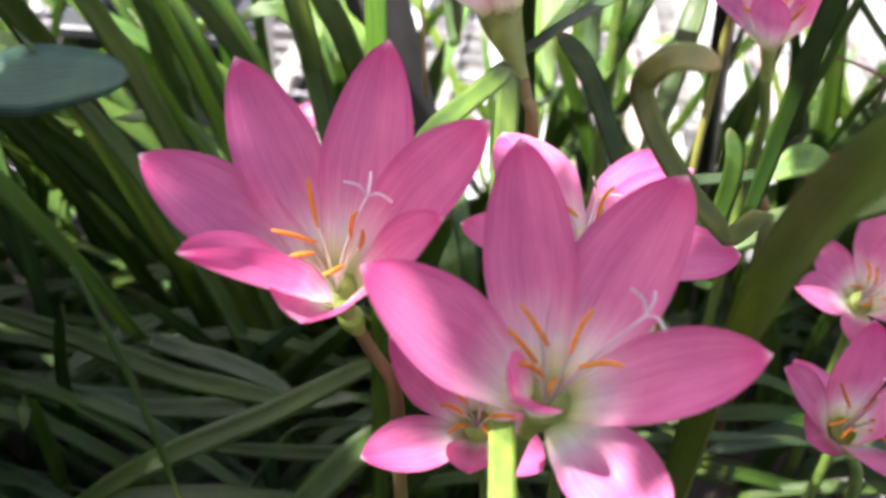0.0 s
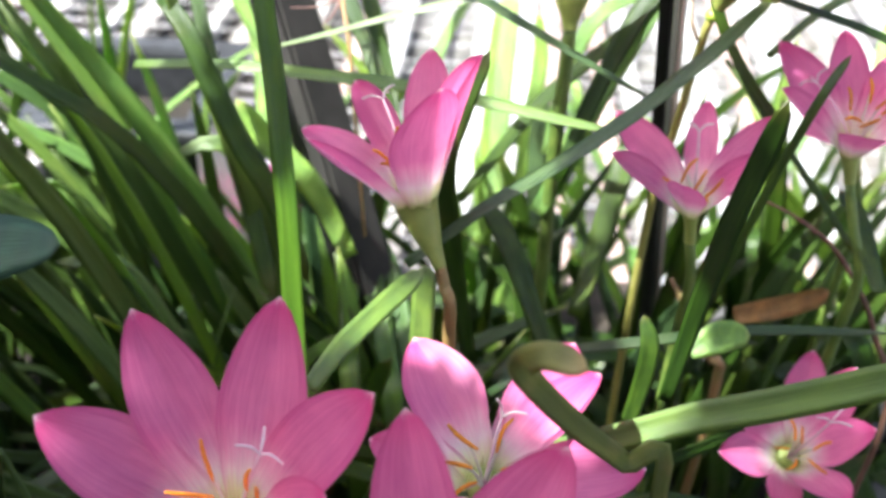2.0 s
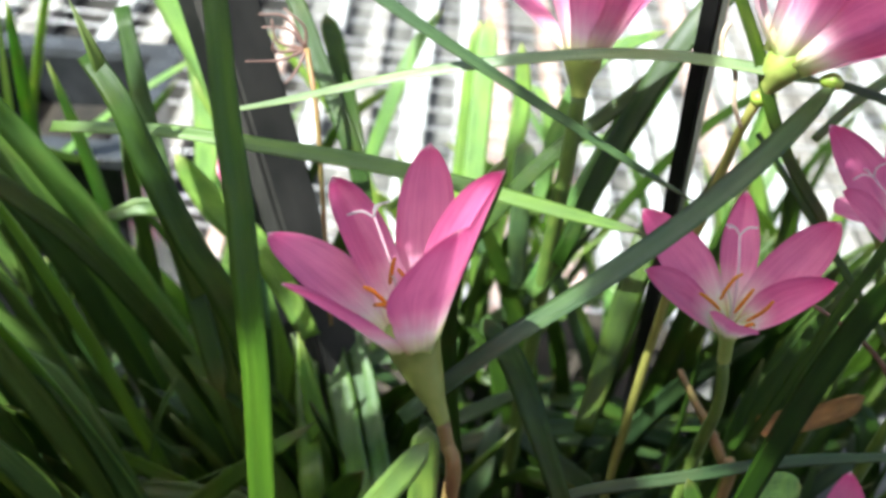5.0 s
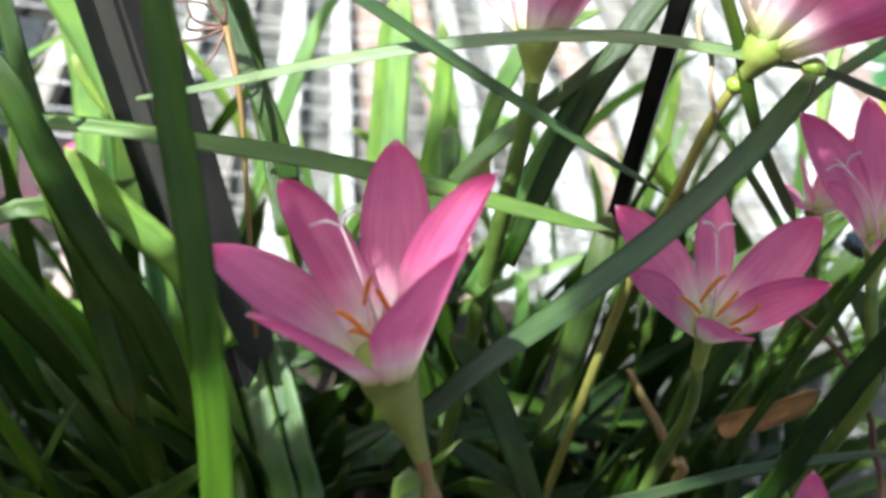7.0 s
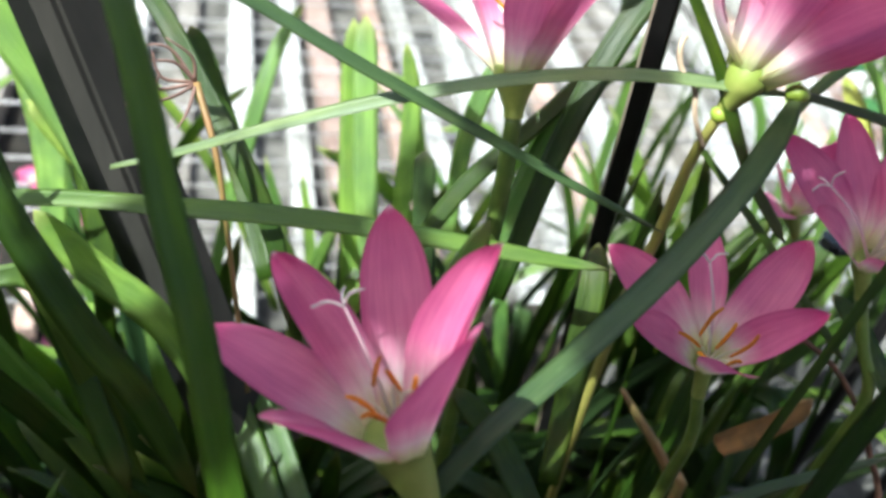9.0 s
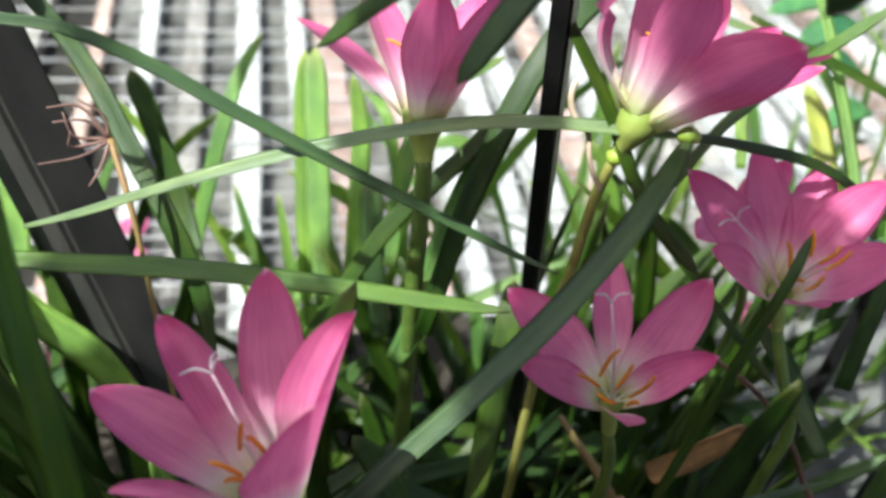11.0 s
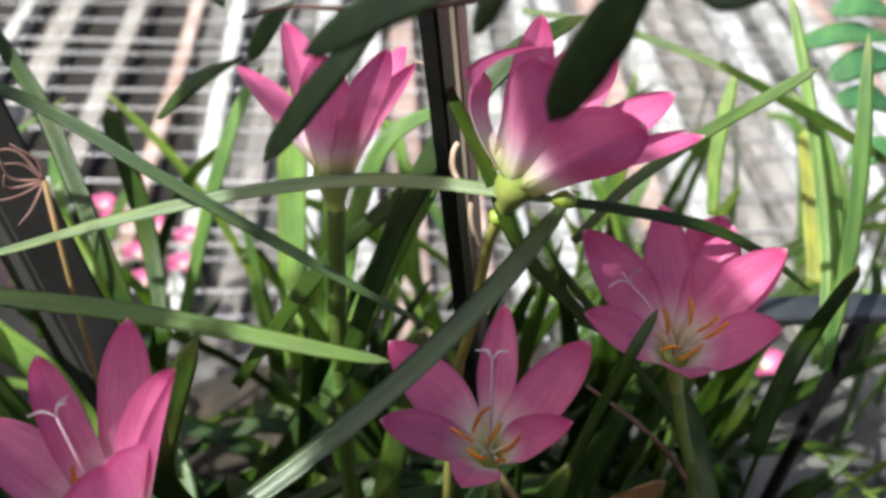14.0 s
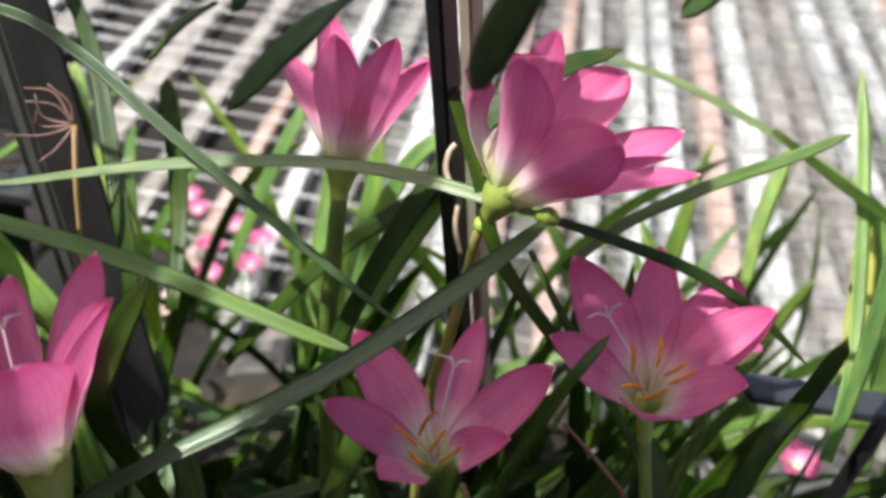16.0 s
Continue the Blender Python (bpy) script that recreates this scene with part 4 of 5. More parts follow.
part("leaf", strap([(0.2308, 0.3236, 0.3846), (0.2385, 0.3490, 0.4009), (0.2406, 0.3862, 0.4316), (0.2398, 0.4227, 0.4612)], 0.0049, (-0.05, -0.68, 0.73), LIME_LIT, tip=0.2), right_clump)
part("leaf", strap([(0.0728, 0.3676, 0.3393), (0.0723, 0.3811, 0.3610), (0.0737, 0.3992, 0.3882)], 0.0082, (-0.24, -0.60, 0.77), BLUISH, tip=0.1), back_clump)
part("leaf", strap([(0.0556, 0.3883, 0.3395), (0.0579, 0.4173, 0.3710), (0.0625, 0.4538, 0.4114)], 0.0094, (-0.24, -0.60, 0.77), LIME_LIT, tip=0.15), back_clump)
part("leaf", strap([(0.0587, 0.2282, 0.3932), (0.0506, 0.2420, 0.4109), (0.0459, 0.2538, 0.4179), (0.0395, 0.2639, 0.4226)], 0.0065, (-0.04, -0.70, 0.71), GREEN, tip=0.3), front_clump)
part("leaf", strap([(0.0968, 0.2224, 0.4014), (0.1046, 0.2249, 0.4054), (0.1141, 0.2273, 0.4042)], 0.0090, (-0.04, -0.70, 0.71), LIME_LIT, tip=0.5, base=0.4), front_clump)
part("leaf", strap([(0.0436, 0.2366, 0.3699), (0.0636, 0.2397, 0.3838), (0.0890, 0.2415, 0.3880), (0.1244, 0.2466, 0.3890), (0.1722, 0.2525, 0.3836)], 0.0034, (-0.04, -0.70, 0.71), BLUISH, tip=0.3), front_clump)
POST = ((0.0882, 0.3039, 0.5346), (0.1112, 0.3332, 0.3861))
BOARD = ((-0.0362, 0.3847, 0.4540), (0.0055, 0.3398, 0.3164))
PIPE = ((0.2040, 0.3328, 0.3861), (0.2222, 0.3341, 0.3899), (0.2634, 0.3284, 0.4037))
BUDS = [(-0.0922, 0.7570, 0.1000), (-0.0695, 0.7114, 0.1000), (-0.0314, 0.7266, 0.1000), (-0.0630, 0.6778, 0.1000), (-0.0570, 0.7421, 0.1000), (-0.0803, 0.5943, 0.1000), (-0.1031, 0.7754, 0.1000), (-0.0353, 0.6942, 0.1000), (0.2886, 0.4207, 0.2500)]
twig = thing("shrub_branch", (0.1529, 0.2817, 0.5661), "overhanging shrub branch with dark oval leaflets", "branch")
part("twig", tube([(0.0530, 0.2782, 0.5326), (0.0619, 0.2776, 0.5346), (0.0781, 0.2738, 0.5353), (0.0918, 0.2722, 0.5376), (0.1030, 0.2713, 0.5399), (0.1165, 0.2720, 0.5446), (0.1320, 0.2751, 0.5526), (0.1529, 0.2817, 0.5661)], [0.0003, 0.0005, 0.0009, 0.0016], 24, 6, TWIG, "twig"), twig)
part("leaflet", strap([(0.0854, 0.2355, 0.5596), (0.0739, 0.2387, 0.5542), (0.0624, 0.2419, 0.5459)], 0.0061, (-0.03, -0.53, 0.85), SHRUB, fold=0.12, n=14, tip=0.42, base=0.12, name="leaflet"), twig)
part("leaflet", strap([(0.0527, 0.2689, 0.5301), (0.0437, 0.2769, 0.5208), (0.0348, 0.2850, 0.5084)], 0.0042, (-0.03, -0.53, 0.85), SHRUB, fold=0.12, n=14, tip=0.42, base=0.12, name="leaflet"), twig)
part("leaflet", strap([(0.1044, 0.2261, 0.5658), (0.1002, 0.2304, 0.5534), (0.0959, 0.2347, 0.5380)], 0.0069, (-0.03, -0.53, 0.85), SHRUB, fold=0.12, n=14, tip=0.42, base=0.12, name="leaflet"), twig)
part("leaflet", strap([(0.0896, 0.2272, 0.5662), (0.0869, 0.2314, 0.5604), (0.0842, 0.2355, 0.5516)], 0.0042, (-0.03, -0.53, 0.85), SHRUB, fold=0.12, n=14, tip=0.42, base=0.12, name="leaflet"), twig)
part("leaflet", strap([(0.1326, 0.2342, 0.5678), (0.1257, 0.2335, 0.5637), (0.1192, 0.2335, 0.5590), (0.1142, 0.2346, 0.5556)], 0.0075, (-0.06, -0.53, 0.85), SHRUB, fold=0.12, n=14, tip=0.42, base=0.12, name="leaflet"), twig)
part("leaflet", strap([(0.1432, 0.2758, 0.5469), (0.1379, 0.2752, 0.5424), (0.1326, 0.2746, 0.5350)], 0.0053, (-0.04, -0.53, 0.85), SHRUB, fold=0.12, n=14, tip=0.42, base=0.12, name="leaflet"), twig)
part("leaflet", strap([(0.1029, 0.2855, 0.5469), (0.1072, 0.2851, 0.5452), (0.1116, 0.2847, 0.5406)], 0.0040, (-0.04, -0.53, 0.85), SHRUB, fold=0.12, n=14, tip=0.42, base=0.12, name="leaflet"), twig)
part("leaflet", strap([(0.0499, 0.2800, 0.5337), (0.0478, 0.2846, 0.5359), (0.0457, 0.2892, 0.5352)], 0.0051, (-0.06, -0.53, 0.85), SHRUB, fold=0.12, n=14, tip=0.42, base=0.12, name="leaflet"), twig)
part("leaflet", strap([(0.0620, 0.2783, 0.5354), (0.0576, 0.2779, 0.5314), (0.0532, 0.2775, 0.5244)], 0.0039, (-0.06, -0.53, 0.85), SHRUB, fold=0.12, n=14, tip=0.42, base=0.12, name="leaflet"), twig)
part("leaflet", strap([(0.0770, 0.2732, 0.5343), (0.0659, 0.2692, 0.5243), (0.0547, 0.2651, 0.5113)], 0.0052, (-0.06, -0.53, 0.85), SHRUB, fold=0.12, n=14, tip=0.42, base=0.12, name="leaflet"), twig)
dry = thing("dried_flower", (-0.0024, 0.3207, 0.4288), "dried brown flower head with curled tendrils", "flower")
part("stem", tube([(0.0015, 0.3106, 0.3741), (-0.0019, 0.3230, 0.4164), (-0.0039, 0.3308, 0.4391), (-0.0072, 0.3437, 0.4516)], [0.0007, 0.0007, 0.0008, 0.001], 14, 6, STEM_RED, "stem"), dry)
part("tendril", tube([(-0.0074, 0.3440, 0.4518), (-0.0131, 0.3473, 0.4594), (-0.0206, 0.3456, 0.4608)], [0.0005, 0.0004, 0.0002], 8, 5, ROOT, "tendril"), dry)
part("tendril", tube([(-0.0074, 0.3440, 0.4518), (-0.0121, 0.3447, 0.4569), (-0.0197, 0.3429, 0.4583)], [0.0005, 0.0004, 0.0002], 8, 5, ROOT, "tendril"), dry)
part("tendril", tube([(-0.0077, 0.3440, 0.4517), (-0.0152, 0.3429, 0.4538), (-0.0170, 0.3439, 0.4603)], [0.0005, 0.0004, 0.0002], 8, 5, ROOT, "tendril"), dry)
part("tendril", tube([(-0.0075, 0.3437, 0.4515), (-0.0162, 0.3412, 0.4517), (-0.0157, 0.3403, 0.4569)], [0.0005, 0.0004, 0.0002], 8, 5, ROOT, "tendril"), dry)
part("tendril", tube([(-0.0075, 0.3435, 0.4513), (-0.0144, 0.3392, 0.4502), (-0.0241, 0.3371, 0.4504)], [0.0005, 0.0004, 0.0002], 8, 5, ROOT, "tendril"), dry)
part("tendril", tube([(-0.0072, 0.3436, 0.4515), (-0.0100, 0.3360, 0.4484), (-0.0127, 0.3305, 0.4476)], [0.0005, 0.0004, 0.0002], 8, 5, ROOT, "tendril"), dry)
part("tendril", tube([(-0.0074, 0.3440, 0.4518), (-0.0079, 0.3445, 0.4583), (-0.0137, 0.3454, 0.4631)], [0.0005, 0.0004, 0.0002], 8, 5, ROOT, "tendril"), dry)
dry_vine = thing("dried_tendril", (0.1021, 0.2916, 0.4633), "pale dried tendril curled round the black stake", "tendril")
part("loop", tube([(0.0980, 0.3065, 0.4839), (0.0968, 0.3054, 0.4821), (0.0964, 0.3036, 0.4793), (0.0974, 0.3019, 0.4768), (0.0991, 0.3011, 0.4757), (0.1003, 0.2994, 0.4735), (0.1002, 0.2956, 0.4683), (0.1021, 0.2916, 0.4633)], [0.0007, 0.0008, 0.0006], 30, 6, STRAW, "loop"), dry_vine)
part("hook", tube([(0.0881, 0.3144, 0.5014), (0.0910, 0.3140, 0.5006), (0.0940, 0.3134, 0.4996), (0.0960, 0.3126, 0.4983), (0.0972, 0.3111, 0.4955)], [0.0004, 0.0006, 0.0006], 20, 6, STRAW, "hook"), dry_vine)
shrub = thing("broad_leaf_plant", (-0.1900, 0.2800, 0.2000), "broad dark bluish-green leaf on a thin stalk", "plant")
part("leaf", strap([(-0.1521, 0.2606, 0.3966), (-0.1254, 0.2631, 0.3984), (-0.1071, 0.2655, 0.3999), (-0.0900, 0.2675, 0.4006)], 0.0290, (0.05, -0.44, 0.90), TEAL, fold=0.15, n=20, tip=0.85, base=0.5), shrub)
part("stem", tube([(-0.1521, 0.2606, 0.3966), (-0.1755, 0.2684, 0.3528), (-0.1900, 0.2800, 0.1980)], [0.001, 0.0015], 10, 6, STEM, "stem"), shrub)
fallen = thing("fallen_leaf", (0.1284, 0.2717, 0.3727), "dried brown leaf caught among green blades", "leaf")
part("blade", strap([(0.1284, 0.2717, 0.3727), (0.1426, 0.2735, 0.3763), (0.1602, 0.2763, 0.3814)], 0.0080, (0.10, -0.50, 0.80), DRIED, fold=0.9, n=14, tip=0.18, base=0.8, twist=0.9), fallen)
TRAY = ((-0.2073, 0.4940, 0.3112), (-0.0960, 0.4869, 0.3097))
part("leaf_node", tube([(0.1178, 0.2911, 0.4773), (0.1203, 0.2903, 0.4780), (0.1226, 0.2896, 0.4772)], [0.0012, 0.0024, 0.0012], 8, 8, OVARY, "leaf_node"), front_clump, "swollen pale green node")
dead = thing("dead_twig", (0.1924, 0.2729, 0.1950), "thin dark crooked twig among the leaves", "twig")
part("twig", tube([(0.1382, 0.2958, 0.4040), (0.1466, 0.2830, 0.4048), (0.1548, 0.2731, 0.4012), (0.1619, 0.2655, 0.3923), (0.1698, 0.2603, 0.3783), (0.1824, 0.2529, 0.3379), (0.1924, 0.2729, 0.1950)], [0.0005, 0.0008, 0.001, 0.0012], 26, 6, TWIG, "twig"), dead)
withered = thing("withered_stalk", (0.1372, 0.2910, 0.1950), "withered reddish brown flower stalk at the soil", "stalk")
part("stalk", tube([(0.1144, 0.3023, 0.3645), (0.1187, 0.2958, 0.3583), (0.1239, 0.2885, 0.3516), (0.1297, 0.2844, 0.3408), (0.1332, 0.2810, 0.3301), (0.1372, 0.2910, 0.1950)], [0.0009, 0.0016, 0.002, 0.0018], 16, 7, STEM_RED, "stalk"), withered)
mint = thing("green_herb", (0.3855, 0.4859, 0.0000), "herb with rounded mint-green leaves in sun", "plant")
part("stem", tube([(0.3815, 0.5383, 0.3702), (0.3855, 0.4859, 0.3131), (0.3955, 0.4959, -0.0020)], [0.001, 0.0014, 0.0018], 12, 6, STEM, "stem"), mint)
part("leaf", strap([(0.3815, 0.5383, 0.3702), (0.3522, 0.5392, 0.3752), (0.3229, 0.5401, 0.3682)], 0.0137, (0.07, -0.45, 0.89), MINT, fold=0.15, n=12, tip=0.5, base=0.2), mint)
part("leaf", strap([(0.3812, 0.5303, 0.3614), (0.3605, 0.5280, 0.3645), (0.3399, 0.5257, 0.3557)], 0.0178, (0.07, -0.45, 0.89), MINT, fold=0.15, n=12, tip=0.5, base=0.2), mint)
part("leaf", strap([(0.3790, 0.5126, 0.3414), (0.3608, 0.5150, 0.3502), (0.3425, 0.5175, 0.3471)], 0.0164, (0.07, -0.45, 0.89), MINT, fold=0.15, n=12, tip=0.5, base=0.2), mint)
part("leaf", strap([(0.3817, 0.5462, 0.3791), (0.3627, 0.5476, 0.3866), (0.3437, 0.5489, 0.3822)], 0.0149, (0.07, -0.45, 0.89), MINT, fold=0.15, n=12, tip=0.5, base=0.2), mint)
part("leaf", strap([(0.3815, 0.4984, 0.3261), (0.3645, 0.4963, 0.3302), (0.3475, 0.4942, 0.3223)], 0.0149, (0.07, -0.45, 0.89), MINT, fold=0.15, n=12, tip=0.5, base=0.2), mint)


# ---- post, board and pipe ----
def bar(name, a, b, size, mat, label, category, cap=0.0):
    """A straight square bar from a to b with softened edges."""
    a, b = Vector(a), Vector(b)
    root = thing(name, a if a.z < b.z else b, label, category)
    bm = bmesh.new()
    bmesh.ops.create_cube(bm, size=1)
    for v in bm.verts:
        v.co = Vector((v.co.x * size[0], v.co.y * size[1], v.co.z * (b - a).length))
    bmesh.ops.bevel(bm, geom=bm.edges[:], offset=min(size) * 0.14, segments=2, affect="EDGES")
    turn = (b - a).to_track_quat("Z", "Y").to_matrix().to_4x4()
    bm.transform(Matrix.Translation((a + b) / 2) @ turn)
    me = bpy.data.meshes.new(name)
    bm.to_mesh(me)
    bm.free()
    me.materials.append(mat)
    part("shaft", me, root)
    return root


def stretched(a, b, low, high):
    """The line through a and b, from height low to height high."""
    a, b = Vector(a), Vector(b)
    w = (b - a) / (b - a).z
    return a + w * (low - a.z), a + w * (high - a.z)


bar("garden_stake", *stretched(*POST, 0.19, 0.62), (0.005, 0.006), BLACK, "slim black square plastic stake in the bed", "stake")
bar("grey_plank", *stretched(*BOARD, 0.1, 0.66), (0.018, 0.012), GREY, "leaning dark grey weathered wooden plank", "plank")
wood = Vector((0.006, 0.012, 0.0))
low, high = stretched(*POST, 0.19, 0.6)
bar("wooden_stake", low + wood, high + wood, (0.0038, 0.005), STAKE, "grey weathered wooden stake behind the black one", "stake")
black_edge = Vector((-0.011, 0.004, 0.0))
low, high = stretched(*BOARD, 0.1, 0.66)
bar("black_strip", low + black_edge, high + black_edge, (0.006, 0.012), BLACK, "black plastic strip along the grey plank", "strip")


def tub(a, b, back, floor, label):
    """A tapered plastic tub whose front rim runs from a to b."""
    a, b = Vector(a), Vector(b)
    b.z = a.z
    along = (b - a).normalized()
    inward = Vector((-along.y, along.x, 0))
    width = (b - a).length
    root = thing("planter_tub", (a.x, a.y, floor), label, "planter", "black planters")

    def box(inset, z):
        return [a + along * x + inward * y + Vector((0, 0, z - a.z)) for x, y in ((inset, inset), (width - inset, inset), (width - inset, back - inset), (inset, back - inset))]

    def joined(name, rings, closed):
        verts = [v for r in rings for v in r]
        faces = [(4 * i + k, 4 * i + (k + 1) % 4, 4 * (i + 1) + (k + 1) % 4, 4 * (i + 1) + k) for i in range(len(rings) - 1) for k in range(4)]
        if closed:
            faces.append((3, 2, 1, 0))
        return mesh(name, verts, faces, HOSE, smooth=False)

    part("body", joined("body", [box(0.022, floor), box(0.01, a.z - 0.012), box(0.008, a.z - 0.004)], True), root)
    part("rim", joined("rim", [box(0.008, a.z - 0.005), box(0.0, a.z - 0.006), box(0.0, a.z - 0.001), box(0.001, a.z), box(0.016, a.z), box(0.018, a.z - 0.004), box(0.018, a.z - 0.04)], False), root)
    fill_mesh = mesh("soil_fill", box(0.0175, a.z - 0.035), [(0, 1, 2, 3)], SOIL)
    part("soil_fill", fill_mesh, root, "dark potting soil")
    return root




def plant_stand(a, b):
    """A narrow glossy ledge from a to b on two slanting legs."""
    a, b = Vector(a), Vector(b)
    b.z = a.z
    along = (b - a).normalized()
    inward = Vector((-along.y, along.x, 0))
    root = thing("plant_stand", (a.x, a.y, 0.19), "black plastic plant stand with a glossy top edge", "plant stand")
    ends = [(0.002, 0.0), (0.0, 0.003), (0.0, 0.008), (0.003, 0.011)]
    ring = [a + along * x + inward * y for x, y in ends] + [b + inward * y for y in (0.011, 0.0)]
    rings = [[v + Vector((0, 0, z)) + (v - a - inward * 0.008).normalized() * g for v in ring] for z, g in ((-0.004, -0.001), (-0.0035, 0), (-0.0008, 0), (0, -0.001))]
    n = len(ring)
    faces = [(n * i + k, n * i + (k + 1) % n, n * (i + 1) + (k + 1) % n, n * (i + 1) + k) for i in range(3) for k in range(n)]
    faces += [tuple(range(n))[::-1], tuple(range(3 * n, 4 * n))]
    part("ledge", mesh("ledge", [v for r in rings for v in r], faces, HOSE, smooth=False), root)
    for s in (0.05, 0.11):
        top = a + along * s + inward * 0.008 - Vector((0, 0, 0.005))
        foot = Vector((top.x - 0.01, top.y - 0.004, 0.185))
        part("leg", tube([top, (top + foot) / 2, foot], [0.003, 0.003, 0.0028], 6, 10, BLACK, "leg"), root)


plant_stand(PIPE[0], PIPE[2])
tub(TRAY[0], TRAY[1], 0.12, -0.002, "black plastic planter tub behind the strap leaves")

# ---- far small flowers ----
def small_flower(at, seed):
    rng = random.Random(seed)
    root = thing("small_pink_flower", (at[0], at[1], 0.0), "small round pink blossom on a thin stalk in the back", "flower", "small pink blossoms")
    at = Vector(at)
    part("stem", tube([at, at + Vector((0.004, 0.003, -0.05)), (at.x + 0.005, at.y, -0.002)], [0.001, 0.0014], 6, 5, STEM, "stem"), root)
    for k in range(5):
        turn = 2 * math.pi * k / 5 + rng.random() * 0.4
        out = Vector((math.cos(turn), math.sin(turn), 0))
        part("petal", petal_mesh(at, at + out * 0.012 + Vector((0, 0, 0.007)), (0, 0, 1), 0.013, 0.3, 0.5, rng), root)


for k, place in enumerate(BUDS):
    small_flower(place, k)

# ---- filling leaves of the clumps ----
def fill(clump, n, x0, x1, y0, y1, seed, tall=(0.13, 0.26), mats=(GREEN, GREEN, BLUISH), lean=0.07, low=0.2, wide=(0.0045, 0.0085), sway=0.0):
    """Leaves that rise from the soil and bow a little to one side. sway: the way along x that they share."""
    rng = random.Random(seed)
    for k in range(n):
        x, y = rng.uniform(x0, x1), rng.uniform(y0, y1)
        h = rng.uniform(*tall)
        dx, dy = rng.gauss(sway, lean), rng.gauss(0.01, lean * 0.5)
        droop = rng.choice((0.0, 0.0, 0.05, 0.1, 0.3))
        pts = [(x, y, low - 0.01), (x + dx * 0.3, y + dy * 0.3, low + h * 0.42), (x + dx * 0.68, y + dy * 0.68, low + h * 0.8), (x + dx * 1.15, y + dy * 1.15, low + h * (1.1 - droop))]
        face = Vector((rng.gauss(0, 0.7), -1, 0.4 + rng.random() * 0.6)).normalized()
        part("leaf", strap(pts, rng.uniform(*wide), face, mats[int(rng.random() * len(mats))], n=12, tip=0.45, twist=rng.gauss(0, 0.6)), clump)


def flopped(clump, n, x0, x1, y0, y1, seed, mats=(GREEN, GREEN, BLUISH), long=(0.12, 0.24), top=0.09):
    """Long leaves that lean far over and lie across one another."""
    rng = random.Random(seed)
    for k in range(n):
        x, y = rng.uniform(x0, x1), rng.uniform(y0, y1)
        turn = rng.choice((0.0, math.pi)) + rng.gauss(0, 0.45)
        length, h = rng.uniform(*long), rng.uniform(0.03, top)
        dx, dy = math.cos(turn) * length, math.sin(turn) * length * 0.7
        pts = [(x, y, 0.19), (x + dx * 0.2, y + dy * 0.2, 0.2 + h * 0.7), (x + dx * 0.6, y + dy * 0.6, 0.2 + h), (x + dx, y + dy, 0.2 + h * rng.uniform(0.5, 1.0))]
        face = Vector((rng.gauss(0, 0.3), -0.5, 1)).normalized()
        part("leaf", strap(pts, rng.uniform(0.0045, 0.0085), face, mats[int(rng.random() * len(mats))], n=12, tip=0.45, twist=rng.gauss(0, 0.5)), clump)


fill(left_clump, 84, -0.28, 0.0, 0.28, 0.42, 31, (0.13, 0.26), (OLIVE, OLIVE, GREEN, OLIVE, LIME_LIT), lean=0.035, sway=-0.075, wide=(0.006, 0.0105))
fill(front_clump, 60, -0.04, 0.24, 0.29, 0.42, 32, (0.06, 0.17), lean=0.045, wide=(0.006, 0.0115))
fill(right_clump, 9, 0.1, 0.2, 0.32, 0.38, 43, (0.15, 0.2), lean=0.03, wide=(0.007, 0.011))
fill(back_clump, 30, -0.08, 0.28, 0.42, 0.54, 33, (0.06, 0.17), (LIME_LIT, LIME_LIT, LIME_LIT, GREEN))
fill(back_clump, 30, -0.4, -0.1, 0.44, 0.56, 37, (0.1, 0.22), (LIME_LIT, LIME_LIT, GREEN))
fill(right_clump, 12, 0.24, 0.5, 0.28, 0.46, 34, (0.03, 0.1), (GREEN, LIME_LIT, LIME_LIT))
flopped(left_clump, 90, -0.34, 0.02, 0.18, 0.34, 35)
flopped(front_clump, 62, -0.04, 0.22, 0.22, 0.4, 36, long=(0.08, 0.16), top=0.07)
fill(front_clump, 54, -0.05, 0.24, 0.24, 0.4, 39, (0.04, 0.13), (GREEN, BLUISH), 0.05, 0.2, (0.006, 0.011))
fill(back_clump, 24, -0.1, 0.2, 0.4, 0.5, 61, (0.05, 0.13), (LIME_LIT, LIME_LIT, OLIVE), 0.04)
fill(right_clump, 7, 0.17, 0.28, 0.3, 0.42, 41, (0.07, 0.15), (GREEN, LIME_LIT, OLIVE))
fill(left_clump, 60, -0.28, -0.02, 0.31, 0.41, 51, (0.07, 0.15), (GREEN, OLIVE, OLIVE), 0.04, sway=-0.04)
fill(left_clump, 18, -0.22, -0.02, 0.37, 0.43, 52, (0.13, 0.2), (OLIVE, OLIVE, LIME_LIT), 0.03, sway=-0.05)
fill(right_clump, 10, 0.12, 0.18, 0.3, 0.36, 71, (0.12, 0.18), (GREEN, GREEN, OLIVE), 0.03, wide=(0.006, 0.01), sway=0.02)
fill(left_clump, 10, -0.01, 0.03, 0.29, 0.33, 72, (0.1, 0.15), (GREEN, OLIVE), 0.025, wide=(0.006, 0.009), sway=-0.03)
fill(left_clump, 40, -0.3, -0.02, 0.2, 0.3, 38, (0.05, 0.14))
fill(left_clump, 16, -0.03, 0.03, 0.29, 0.33, 73, (0.07, 0.15), (GREEN, OLIVE, GREEN, LIME_LIT), 0.03, wide=(0.008, 0.0115), sway=-0.02)
